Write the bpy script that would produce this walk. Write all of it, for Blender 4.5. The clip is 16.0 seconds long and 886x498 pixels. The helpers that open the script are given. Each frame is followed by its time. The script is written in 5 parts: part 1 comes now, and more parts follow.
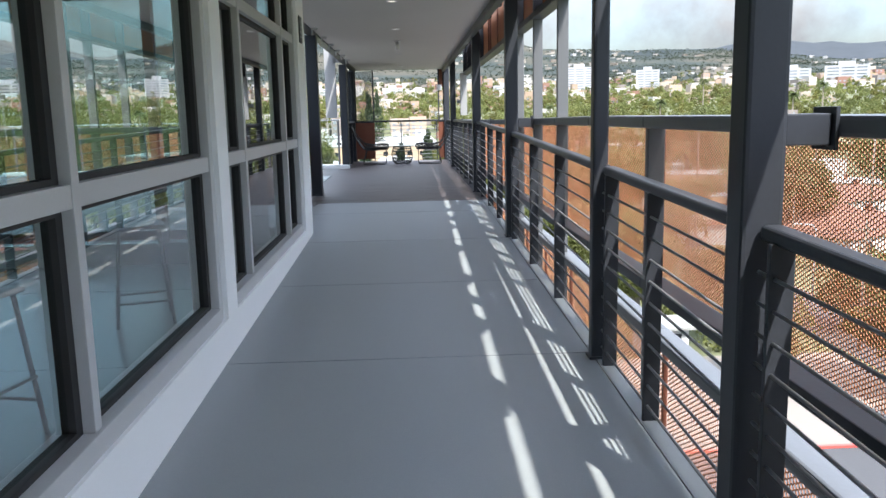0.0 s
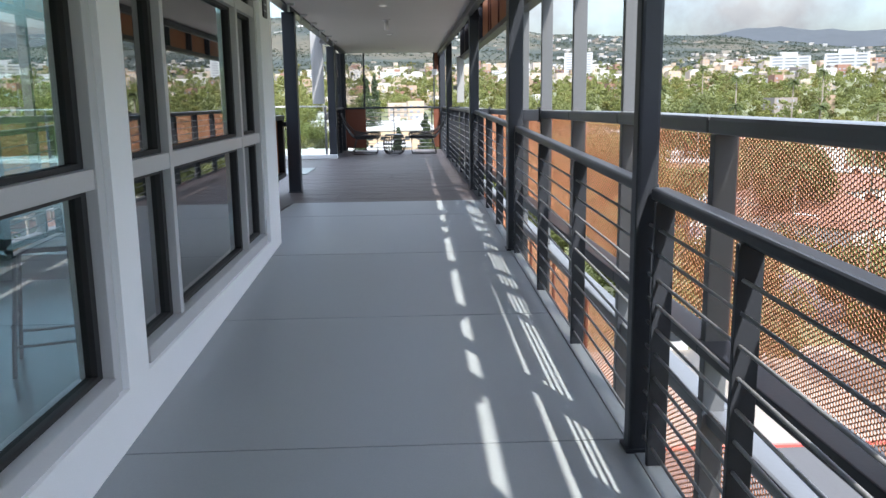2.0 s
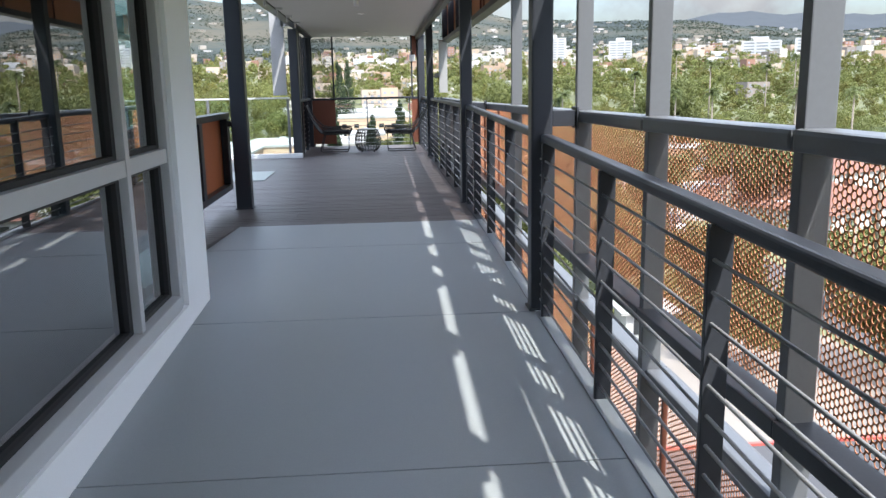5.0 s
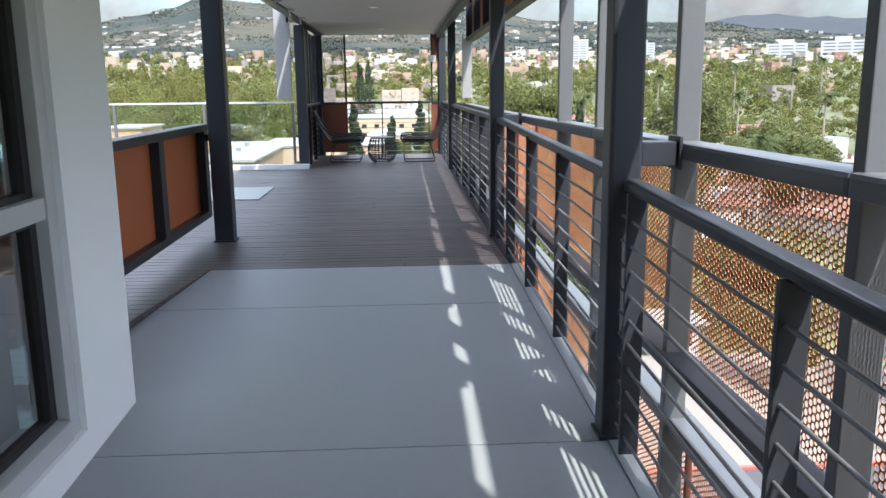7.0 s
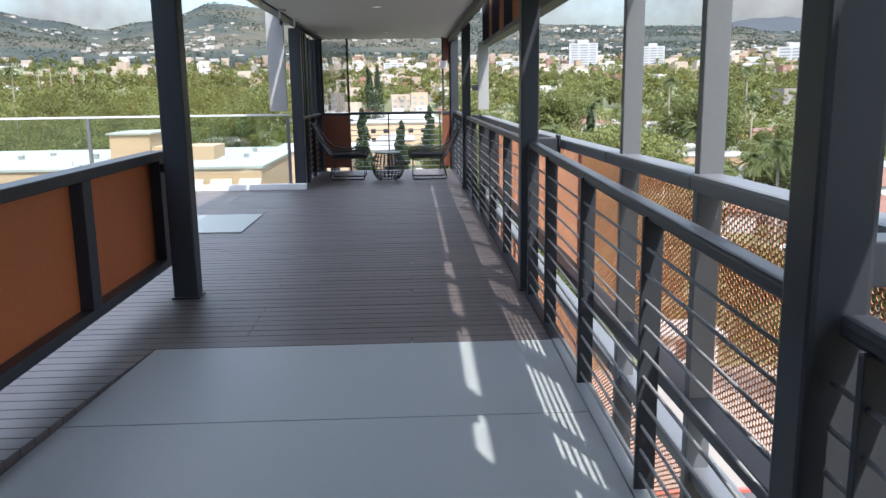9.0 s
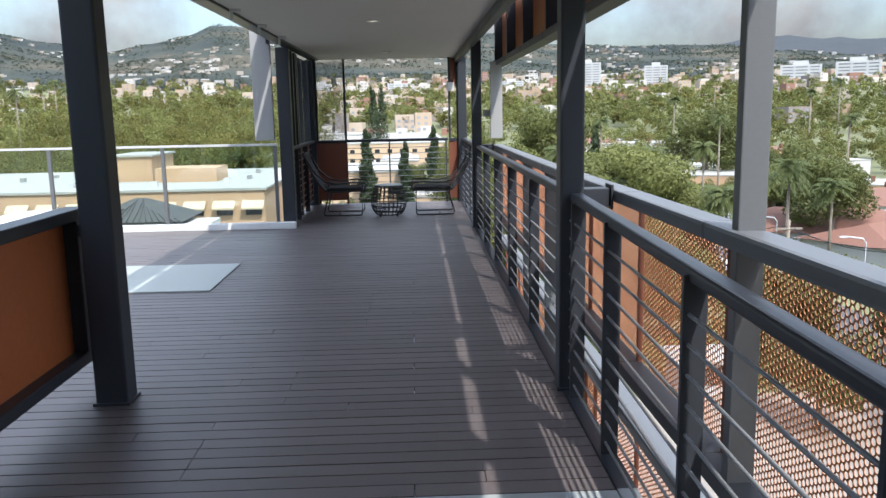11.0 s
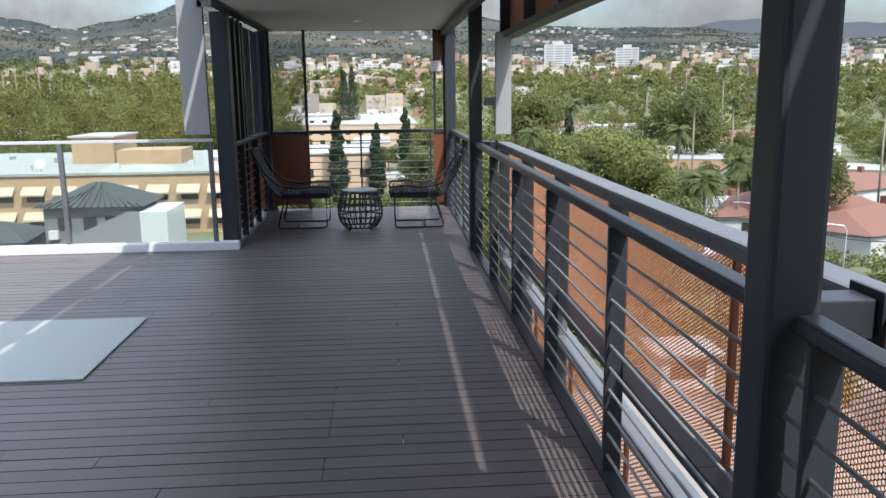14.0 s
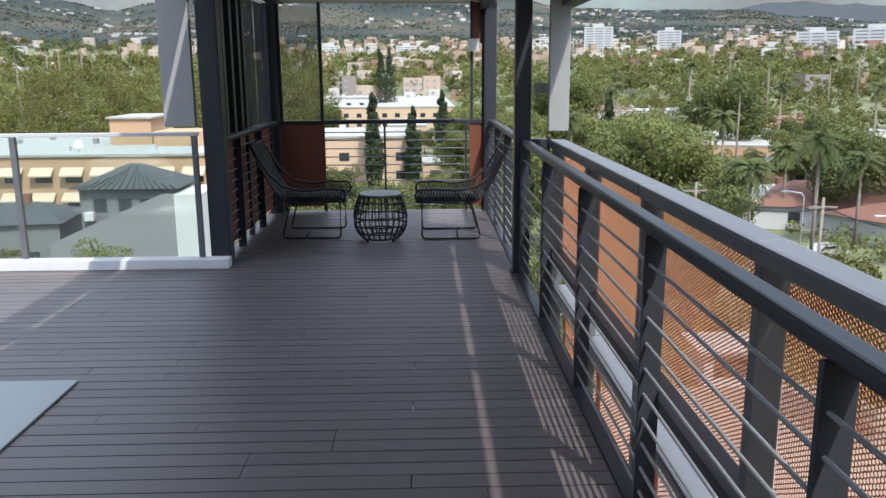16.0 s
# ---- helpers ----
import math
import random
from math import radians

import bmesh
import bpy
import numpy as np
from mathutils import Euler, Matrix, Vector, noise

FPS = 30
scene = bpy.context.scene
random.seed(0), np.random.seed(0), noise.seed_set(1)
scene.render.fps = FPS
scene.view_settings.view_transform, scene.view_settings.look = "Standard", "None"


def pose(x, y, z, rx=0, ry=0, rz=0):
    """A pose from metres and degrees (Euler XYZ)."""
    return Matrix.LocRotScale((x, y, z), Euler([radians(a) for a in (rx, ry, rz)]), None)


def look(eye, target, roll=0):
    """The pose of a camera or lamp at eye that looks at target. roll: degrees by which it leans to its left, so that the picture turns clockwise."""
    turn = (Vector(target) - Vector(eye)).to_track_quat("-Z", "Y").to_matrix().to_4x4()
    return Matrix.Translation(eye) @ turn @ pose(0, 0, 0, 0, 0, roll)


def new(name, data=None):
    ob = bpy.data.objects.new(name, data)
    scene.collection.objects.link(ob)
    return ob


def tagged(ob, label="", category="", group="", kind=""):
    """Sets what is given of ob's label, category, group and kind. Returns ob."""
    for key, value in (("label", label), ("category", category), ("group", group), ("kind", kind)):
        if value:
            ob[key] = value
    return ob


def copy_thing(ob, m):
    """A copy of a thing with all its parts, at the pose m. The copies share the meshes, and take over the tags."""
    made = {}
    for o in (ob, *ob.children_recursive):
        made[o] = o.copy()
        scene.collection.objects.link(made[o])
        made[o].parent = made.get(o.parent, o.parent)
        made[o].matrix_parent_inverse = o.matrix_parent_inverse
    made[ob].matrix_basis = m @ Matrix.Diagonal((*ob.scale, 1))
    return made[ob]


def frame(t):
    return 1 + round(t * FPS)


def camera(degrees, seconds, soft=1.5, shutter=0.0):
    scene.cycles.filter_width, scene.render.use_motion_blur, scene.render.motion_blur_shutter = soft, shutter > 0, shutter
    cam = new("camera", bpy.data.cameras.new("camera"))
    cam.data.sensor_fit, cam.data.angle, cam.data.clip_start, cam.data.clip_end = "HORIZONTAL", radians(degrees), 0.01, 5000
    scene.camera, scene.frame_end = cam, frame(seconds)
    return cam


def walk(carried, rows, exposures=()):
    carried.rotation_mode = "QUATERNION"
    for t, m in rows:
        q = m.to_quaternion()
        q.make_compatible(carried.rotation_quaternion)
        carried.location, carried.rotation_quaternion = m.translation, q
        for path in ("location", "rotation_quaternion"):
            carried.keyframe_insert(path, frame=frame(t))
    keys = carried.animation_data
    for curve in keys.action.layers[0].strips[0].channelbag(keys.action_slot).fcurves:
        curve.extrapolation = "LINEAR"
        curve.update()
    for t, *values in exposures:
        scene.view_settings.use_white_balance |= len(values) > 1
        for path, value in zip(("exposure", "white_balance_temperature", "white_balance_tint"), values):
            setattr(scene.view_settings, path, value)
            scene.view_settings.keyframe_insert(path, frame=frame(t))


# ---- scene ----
SKY, SUN = 0.14, 2.9
cam = camera(58.0, 16.0)
PATH = [
    (0, (0.596, 0.444, 1.17), (0.676, 2.415, 0.842), -1.2),
    (0.5, (0.6, 0.813, 1.205), (0.712, 2.78, 0.866), -1.1),
    (1, (0.642, 1.114, 1.194), (0.756, 3.083, 0.859), -0.7),
    (1.5, (0.718, 1.407, 1.228), (0.798, 3.375, 0.884), -0.3),
    (2, (0.714, 1.731, 1.22), (0.801, 3.696, 0.855), -0.7),
    (2.5, (0.689, 2.074, 1.237), (0.805, 4.034, 0.858), -1.1),
    (3, (0.71, 2.417, 1.247), (0.833, 4.376, 0.863), -1.3),
    (3.5, (0.709, 2.774, 1.262), (0.85, 4.731, 0.874), -1.2),
    (4, (0.688, 3.206, 1.285), (0.854, 5.158, 0.881), -1.4),
    (4.5, (0.688, 3.542, 1.285), (0.847, 5.496, 0.885), -1.3),
    (7, (0.789, 5.578, 1.35), (0.889, 7.536, 0.954), -0.6),
    (7.5, (0.756, 5.954, 1.382), (0.86, 7.91, 0.977), -1.0),
    (8, (0.776, 6.333, 1.389), (0.873, 8.294, 1.01), -0.6),
    (8.5, (0.801, 6.706, 1.407), (0.878, 8.67, 1.04), -0.4),
    (9, (0.811, 7.133, 1.438), (0.888, 9.094, 1.052), -0.8),
    (11.5, (0.831, 9.03, 1.524), (0.898, 11.001, 1.191), -1.1),
    (12, (0.783, 9.468, 1.517), (0.877, 11.436, 1.173), -1.2),
    (12.5, (0.746, 9.859, 1.528), (0.85, 11.824, 1.168), -1.2),
    (13, (0.774, 10.261, 1.563), (0.844, 12.226, 1.201), -0.2),
    (13.5, (0.768, 10.681, 1.554), (0.858, 12.643, 1.178), -0.7),
    (14, (0.751, 11.12, 1.58), (0.889, 13.078, 1.195), -0.7),
    (14.5, (0.847, 11.496, 1.59), (0.953, 13.452, 1.188), -0.2),
    (15, (0.856, 11.919, 1.567), (0.938, 13.873, 1.15), -0.1),
    (15.5, (0.844, 12.317, 1.587), (0.914, 14.272, 1.169), -0.5),
    (16, (0.86, 12.751, 1.591), (0.909, 14.705, 1.166), -0.4),
]
walk(cam, [(t, look(eye, target, roll)) for t, eye, target, roll in PATH], exposures=[(0.0, 1.72), (4.5, 1.64), (8.0, 1.50), (9.0, 1.42), (12.0, 1.14), (14.5, 1.02), (16.0, 0.96)])

# ---- world and sun ----
SUN_DIR = Vector((0.30, -0.69, 1.0)).normalized()
SUN_EL = math.asin(SUN_DIR.z)
SUN_AZ = math.atan2(SUN_DIR.x, SUN_DIR.y)
world = bpy.data.worlds.new("world")
scene.world = world
world.use_nodes = True
wt = world.node_tree
wt.nodes.clear()
w_out = wt.nodes.new("ShaderNodeOutputWorld")
w_bg = wt.nodes.new("ShaderNodeBackground")
w_sky = wt.nodes.new("ShaderNodeTexSky")
w_sky.sky_type, w_sky.sun_disc = "NISHITA", False
w_sky.sun_elevation, w_sky.sun_rotation = SUN_EL, SUN_AZ
w_noise = wt.nodes.new("ShaderNodeTexNoise")
w_noise.inputs["Scale"].default_value, w_noise.inputs["Detail"].default_value = 5.0, 9.0
w_noise.inputs["Roughness"].default_value = 0.58
w_ramp = wt.nodes.new("ShaderNodeValToRGB")
w_ramp.color_ramp.elements[0].position, w_ramp.color_ramp.elements[1].position = 0.36, 0.60
w_noise2 = wt.nodes.new("ShaderNodeTexNoise")
w_noise2.inputs["Scale"].default_value, w_noise2.inputs["Detail"].default_value = 11.0, 8.0
w_tint = wt.nodes.new("ShaderNodeValToRGB")
w_tint.color_ramp.elements[0].position, w_tint.color_ramp.elements[1].position = 0.35, 0.65
w_tint.color_ramp.elements[0].color = (2.3, 2.45, 2.7, 1)
w_tint.color_ramp.elements[1].color = (3.3, 3.4, 3.5, 1)
w_mix = wt.nodes.new("ShaderNodeMix")
w_mix.data_type = "RGBA"
wt.links.new(w_noise.outputs["Fac"], w_ramp.inputs["Fac"])
wt.links.new(w_noise2.outputs["Fac"], w_tint.inputs["Fac"])
wt.links.new(w_ramp.outputs["Color"], w_mix.inputs["Factor"])
wt.links.new(w_sky.outputs["Color"], w_mix.inputs["A"])
wt.links.new(w_tint.outputs["Color"], w_mix.inputs["B"])
# an overcast sky is brighter overhead than at the horizon
w_co, w_sep = wt.nodes.new("ShaderNodeTexCoord"), wt.nodes.new("ShaderNodeSeparateXYZ")
w_up, w_gain = wt.nodes.new("ShaderNodeMath"), wt.nodes.new("ShaderNodeVectorMath")
w_up.operation, w_up.use_clamp = "MULTIPLY_ADD", False
w_up.inputs[1].default_value, w_up.inputs[2].default_value = 4.0, 0.13
w_gain.operation = "SCALE"
wt.links.new(w_co.outputs["Generated"], w_sep.inputs[0])
wt.links.new(w_sep.outputs["Z"], w_up.inputs[0])
wt.links.new(w_mix.outputs["Result"], w_gain.inputs[0])
wt.links.new(w_up.outputs[0], w_gain.inputs["Scale"])
wt.links.new(w_gain.outputs["Vector"], w_bg.inputs["Color"])
wt.links.new(w_bg.outputs["Background"], w_out.inputs["Surface"])
w_bg.inputs["Strength"].default_value = SKY

sun = new("sun", bpy.data.lights.new("sun", "SUN"))
sun.data.energy, sun.data.angle, sun.data.color = SUN, radians(0.5), (1.0, 0.955, 0.88)
sun.matrix_world = look(SUN_DIR * 50, (0, 0, 0))


# ---- materials ----
def mat(name, color, rough=0.5, metal=0.0, grain=40.0, amount=0.12, bump=0.0, patch=1.6, patches=0.12, spec=0.5, random_tone=0.0, rough_var=0.08):
    """A surface with fine grain and larger patches of tone, both at real size."""
    m = bpy.data.materials.new(name)
    m.use_nodes = True
    nt = m.node_tree
    b = nt.nodes["Principled BSDF"]
    b.inputs["Metallic"].default_value = metal
    b.inputs["Specular IOR Level"].default_value = spec
    geo = nt.nodes.new("ShaderNodeTexCoord")
    fine, broad = nt.nodes.new("ShaderNodeTexNoise"), nt.nodes.new("ShaderNodeTexNoise")
    fine.inputs["Scale"].default_value, fine.inputs["Detail"].default_value = grain, 6
    broad.inputs["Scale"].default_value, broad.inputs["Detail"].default_value = patch, 5
    for n in (fine, broad):
        nt.links.new(geo.outputs["Object"], n.inputs["Vector"])
    total = nt.nodes.new("ShaderNodeMath")
    total.operation = "MULTIPLY_ADD"
    total.inputs[1].default_value = amount * 2
    nt.links.new(fine.outputs["Fac"], total.inputs[0])
    second = nt.nodes.new("ShaderNodeMath")
    second.operation = "MULTIPLY_ADD"
    second.inputs[1].default_value = patches * 2
    nt.links.new(broad.outputs["Fac"], second.inputs[0])
    second.inputs[2].default_value = 1 - amount - patches
    nt.links.new(second.outputs[0], total.inputs[2])
    last = total
    if random_tone:
        info = nt.nodes.new("ShaderNodeObjectInfo")
        third = nt.nodes.new("ShaderNodeMath")
        third.operation = "MULTIPLY_ADD"
        third.inputs[1].default_value = random_tone
        nt.links.new(info.outputs["Random"], third.inputs[0])
        fourth = nt.nodes.new("ShaderNodeMath")
        fourth.operation = "SUBTRACT"
        nt.links.new(total.outputs[0], third.inputs[2])
        nt.links.new(third.outputs[0], fourth.inputs[0])
        fourth.inputs[1].default_value = random_tone / 2
        last = fourth
    mul = nt.nodes.new("ShaderNodeVectorMath")
    mul.operation = "SCALE"
    mul.inputs[0].default_value = color
    nt.links.new(last.outputs[0], mul.inputs["Scale"])
    nt.links.new(mul.outputs["Vector"], b.inputs["Base Color"])
    rr = nt.nodes.new("ShaderNodeMath")
    rr.operation = "MULTIPLY_ADD"
    nt.links.new(broad.outputs["Fac"], rr.inputs[0])
    rr.inputs[1].default_value, rr.inputs[2].default_value = rough_var * 2, rough - rough_var
    nt.links.new(rr.outputs[0], b.inputs["Roughness"])
    if bump:
        bp = nt.nodes.new("ShaderNodeBump")
        bp.inputs["Strength"].default_value, bp.inputs["Distance"].default_value = 0.6, bump
        nt.links.new(fine.outputs["Fac"], bp.inputs["Height"])
        nt.links.new(bp.outputs["Normal"], b.inputs["Normal"])
    return m


def glass_mat(name, tint, gloss):
    m = bpy.data.materials.new(name)
    m.use_nodes = True
    nt = m.node_tree
    nt.nodes.clear()
    out, mix = nt.nodes.new("ShaderNodeOutputMaterial"), nt.nodes.new("ShaderNodeMixShader")
    tr, gl, fr = nt.nodes.new("ShaderNodeBsdfTransparent"), nt.nodes.new("ShaderNodeBsdfGlossy"), nt.nodes.new("ShaderNodeFresnel")
    tr.inputs["Color"].default_value = (*tint, 1)
    gl.inputs["Roughness"].default_value = 0.004
    add = nt.nodes.new("ShaderNodeMath")
    add.operation, add.use_clamp = "MULTIPLY_ADD", True
    fr.inputs["IOR"].default_value = 1.5
    nt.links.new(fr.outputs[0], add.inputs[0])
    add.inputs[1].default_value, add.inputs[2].default_value = 1.0, gloss
    nt.links.new(add.outputs[0], mix.inputs[0])
    nt.links.new(tr.outputs[0], mix.inputs[1])
    nt.links.new(gl.outputs[0], mix.inputs[2])
    nt.links.new(mix.outputs[0], out.inputs["Surface"])
    return m


STEEL = mat("charcoal_paint", (0.032, 0.036, 0.045), 0.36, 0.0, 60, 0.08, 0.0004, 1.2, 0.16, spec=0.22)
# mid grey of the guard posts; on screen posts, charcoal lightened to look sunlit
POSTGREY = mat("mid_grey_and_sunlit_charcoal", (0.098, 0.104, 0.115), 0.42, 0.0, 60, 0.08, 0.0004, 1.2, 0.12)
ROD = mat("rod_paint", (0.20, 0.208, 0.222), 0.35, 0.3, 80, 0.1, 0.0, 2.0, 0.15)
RAMP = mat("grey_deck_paint", (0.276, 0.305, 0.324), 0.43, 0.0, 140, 0.07, 0.0006, 0.9, 0.10)
PLANK = mat("brown_plank", (0.092, 0.079, 0.082), 0.48, 0.0, 90, 0.16, 0.0008, 2.2, 0.16, random_tone=0.22)
CEIL = mat("ceiling_stucco", (0.46, 0.455, 0.44), 0.9, 0.0, 220, 0.10, 0.002, 0.8, 0.07)
WHITE = mat("white_wall_paint", (0.87, 0.88, 0.90), 0.6, 0.0, 160, 0.05, 0.0006, 0.7, 0.05)
ALU = mat("grey_window_frame", (0.52, 0.525, 0.54), 0.38, 0.1, 120, 0.05, 0.0, 1.0, 0.08)
BLACK = mat("black_rubber", (0.015, 0.015, 0.017), 0.6)
CORTEN = mat("orange_perforated_steel", (0.37, 0.132, 0.050), 0.55, 0.0, 50, 0.14, 0.0003, 2.0, 0.2, random_tone=0.12)
# rust of the end bay panels with their shade mixed in; also dark sheet seams
DARKRUST = mat("shaded_panel_and_seam_rust", (0.14, 0.042, 0.022), 0.6, 0.0, 30, 0.12, 0.0003, 1.5, 0.16)
CORTEN_IN = mat("rust_orange_panel", (0.40, 0.106, 0.030), 0.6, 0.0, 30, 0.12, 0.0003, 1.5, 0.16)
GLASS = glass_mat("tinted_window_glass", (0.56, 0.68, 0.67), 0.34)
CLEAR = glass_mat("clear_guard_glass", (0.90, 0.95, 0.93), 0.02)
CURB = mat("light_curb_paint", (0.52, 0.54, 0.56), 0.6, 0.0, 80, 0.06, 0.0005, 1.5, 0.1)
FIN = mat("light_grey_panel", (0.42, 0.43, 0.45), 0.5, 0.0, 80, 0.05, 0.0, 1.0, 0.08)
ROPE = mat("black_rope", (0.016, 0.016, 0.018), 0.6, 0.0, 200, 0.2, 0.0008)
MATTE = mat("pale_green_sheet", (0.27, 0.30, 0.29), 0.55, 0.0, 120, 0.05, 0.0003, 1.2, 0.1)
SHELL = mat("white_moulded_plastic", (0.50, 0.52, 0.49), 0.35, 0.0, 60, 0.03, 0.0, 1.0, 0.05)
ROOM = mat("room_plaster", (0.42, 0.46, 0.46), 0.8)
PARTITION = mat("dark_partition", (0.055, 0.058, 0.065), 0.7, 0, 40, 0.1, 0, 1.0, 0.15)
# charcoal of the screen caps, raised in tone for the sun on their tops
CAPGREY = mat("sunlit_cap_charcoal", (0.105, 0.112, 0.125), 0.38, 0.0, 60, 0.08, 0.0004, 1.2, 0.16)


def clear_mat(name, tint):
    m = bpy.data.materials.new(name)
    m.use_nodes = True
    nt = m.node_tree
    nt.nodes.clear()
    out, tr = nt.nodes.new("ShaderNodeOutputMaterial"), nt.nodes.new("ShaderNodeBsdfTransparent")
    tr.inputs["Color"].default_value = (*tint, 1)
    nt.links.new(tr.outputs[0], out.inputs["Surface"])
    return m


TEALGLASS = clear_mat("teal_room_glass", (0.80, 0.90, 0.90))
INNERGLASS = clear_mat("inner_glass_face", (0.96, 0.98, 0.98))
ROOMFLOOR = mat("room_floor", (0.17, 0.195, 0.20), 0.22)
TEAL = mat("teal_stool_paint", (0.05, 0.09, 0.09), 0.4)
CHROME = mat("brushed_metal", (0.55, 0.55, 0.56), 0.3, 1.0)


def lamp_mat():
    m = bpy.data.materials.new("lit_diffuser")
    m.use_nodes = True
    b = m.node_tree.nodes["Principled BSDF"]
    b.inputs["Base Color"].default_value = (0.8, 0.8, 0.78, 1)
    b.inputs["Emission Color"].default_value, b.inputs["Emission Strength"].default_value = (1, 0.93, 0.82, 1), 0.5
    return m


LIT = lamp_mat()


# ---- building tools ----
def bx(bm, x0, x1, y0, y1, z0, z1, bevel=0.0):
    c = [bm.verts.new((x, y, z)) for x in (x0, x1) for y in (y0, y1) for z in (z0, z1)]
    fs = [bm.faces.new([c[i] for i in q]) for q in ((0, 1, 3, 2), (4, 6, 7, 5), (0, 4, 5, 1), (2, 3, 7, 6), (0, 2, 6, 4), (1, 5, 7, 3))]
    if bevel:
        es = {e for f in fs for e in f.edges}
        bmesh.ops.bevel(bm, geom=list(es), offset=bevel, segments=2, profile=0.6, affect="EDGES")
    return bm


def tube(bm, p, q, r, n=8, r2=None, cap=True):
    p, q = Vector(p), Vector(q)
    turn = (q - p).to_track_quat("Z", "Y").to_matrix()
    rings = []
    for c, rad in ((p, r), (q, r if r2 is None else r2)):
        rings.append([bm.verts.new(c + turn @ Vector((rad * math.cos(2 * math.pi * i / n), rad * math.sin(2 * math.pi * i / n), 0))) for i in range(n)])
    for i in range(n):
        bm.faces.new((rings[0][i], rings[0][(i + 1) % n], rings[1][(i + 1) % n], rings[1][i])).smooth = True
    if cap:
        bm.faces.new(rings[0][::-1]), bm.faces.new(rings[1])
    return bm


def path_tube(bm, pts, r, n=8, closed=False):
    """A round bar along a line of points."""
    pts = [Vector(p) for p in pts]
    count = len(pts)
    rings = []
    for i, p in enumerate(pts):
        a = pts[(i - 1) % count] if closed or i else p
        b = pts[(i + 1) % count] if closed or i < count - 1 else p
        turn = (b - a).to_track_quat("Z", "Y").to_matrix()
        rings.append([bm.verts.new(p + turn @ Vector((r * math.cos(2 * math.pi * k / n), r * math.sin(2 * math.pi * k / n), 0))) for k in range(n)])
    for i in range(count if closed else count - 1):
        u, v = rings[i], rings[(i + 1) % count]
        for k in range(n):
            bm.faces.new((u[k], u[(k + 1) % n], v[(k + 1) % n], v[k])).smooth = True
    if not closed:
        bm.faces.new(rings[0][::-1]), bm.faces.new(rings[-1])
    return bm


def fresh():
    return bmesh.new()


def mesh_of(name, bm, material):
    me = bpy.data.meshes.new(name)
    bmesh.ops.recalc_face_normals(bm, faces=bm.faces)
    bm.to_mesh(me)
    bm.free()
    me.materials.append(material)
    return me


def part(name, bm, material, parent=None, label=""):
    """Links a bmesh as one mesh object, under a thing or part where one is given."""
    ob = new(name, mesh_of(name, bm, material))
    if parent:
        ob.parent = parent
    return tagged(ob, label=label)


def shared(name, me, parent=None, loc=(0, 0, 0), label=""):
    ob = new(name, me)
    ob.location = loc
    if parent:
        ob.parent = parent
    return tagged(ob, label=label)


def thing(name, loc, label, category, group="", kind=""):
    ob = new(name)
    ob.location = loc
    return tagged(ob, label, category, group, kind)


SLOPE, TOP_Y = 0.029, 11.62


def floor_z(y):
    """The grey walkway climbs gently to the plank deck."""
    return SLOPE * (min(y, TOP_Y) - TOP_Y)


# ---- large structure ----
WALL_X, RAIL_X, POST_X = -0.468, 1.66, 1.90
COLUMNS = (2.79, 4.745, 8.63, 12.79, 19.1)
OUTER = [4.80 + 1.3333 * k for k in range(-12, 14)]

# walkway: grey painted sheets laid on a frame, climbing to the deck
walkway = thing("floor", (0, 0, 0), "grey painted walkway sheets with dark joints", "floor", kind="structure")
SEAMS = (-12.0, -9.0, -6.0, -3.0, -1.0, 1.0, 2.95, 4.87, 6.72, 8.62, 10.60, TOP_Y)
for a, b in zip(SEAMS, SEAMS[1:]):
    bm = fresh()
    g = 0.0045
    left = WALL_X - 0.02 if b < 9 else -0.83
    near = [(left, a + g), (1.615, a + g), (1.615, b - g), (left, b - g)]
    if a > 10:
        near = [(-0.80, a + g), (1.615, a + g), (1.615, b - g), (-0.68, b - g)]
    elif a > 8:
        near = [(WALL_X - 0.02, a + g), (1.615, a + g), (1.615, b - g), (-0.80, b - g), (-0.87, 10.0), (-0.90, 9.17), (WALL_X - 0.02, 9.17)]
    up = [bm.verts.new((x, y, floor_z(y))) for x, y in near]
    down = [bm.verts.new((x, y, floor_z(y) - 0.03)) for x, y in near]
    bm.faces.new(up), bm.faces.new(down[::-1])
    for i in range(len(up)):
        j = (i + 1) % len(up)
        bm.faces.new((up[i], down[i], down[j], up[j]))
    part("sheet", bm, RAMP, walkway)
bm = fresh()
for y0, y1 in ((-12.0, 9.2), (9.2, TOP_Y)):
    c = [bm.verts.new((x, y, floor_z(y) + dz)) for y in (y0, y1) for x in ((-0.5 if y1 < 10 else -0.9), 1.6) for dz in (-0.25, -0.034)]
    bm.faces.new((c[1], c[3], c[7], c[5])), bm.faces.new((c[0], c[4], c[6], c[2]))
    bm.faces.new((c[0], c[1], c[5], c[4])), bm.faces.new((c[2], c[6], c[7], c[3]))
    bm.faces.new((c[0], c[2], c[3], c[1])), bm.faces.new((c[4], c[5], c[7], c[6]))
part("joint_bed", bm, BLACK, walkway)

# steel edge beam beside the walkway and the deck
edge = thing("trim", (0, 0, 0), "charcoal steel edge channel along the deck", "edge beam", kind="structure")
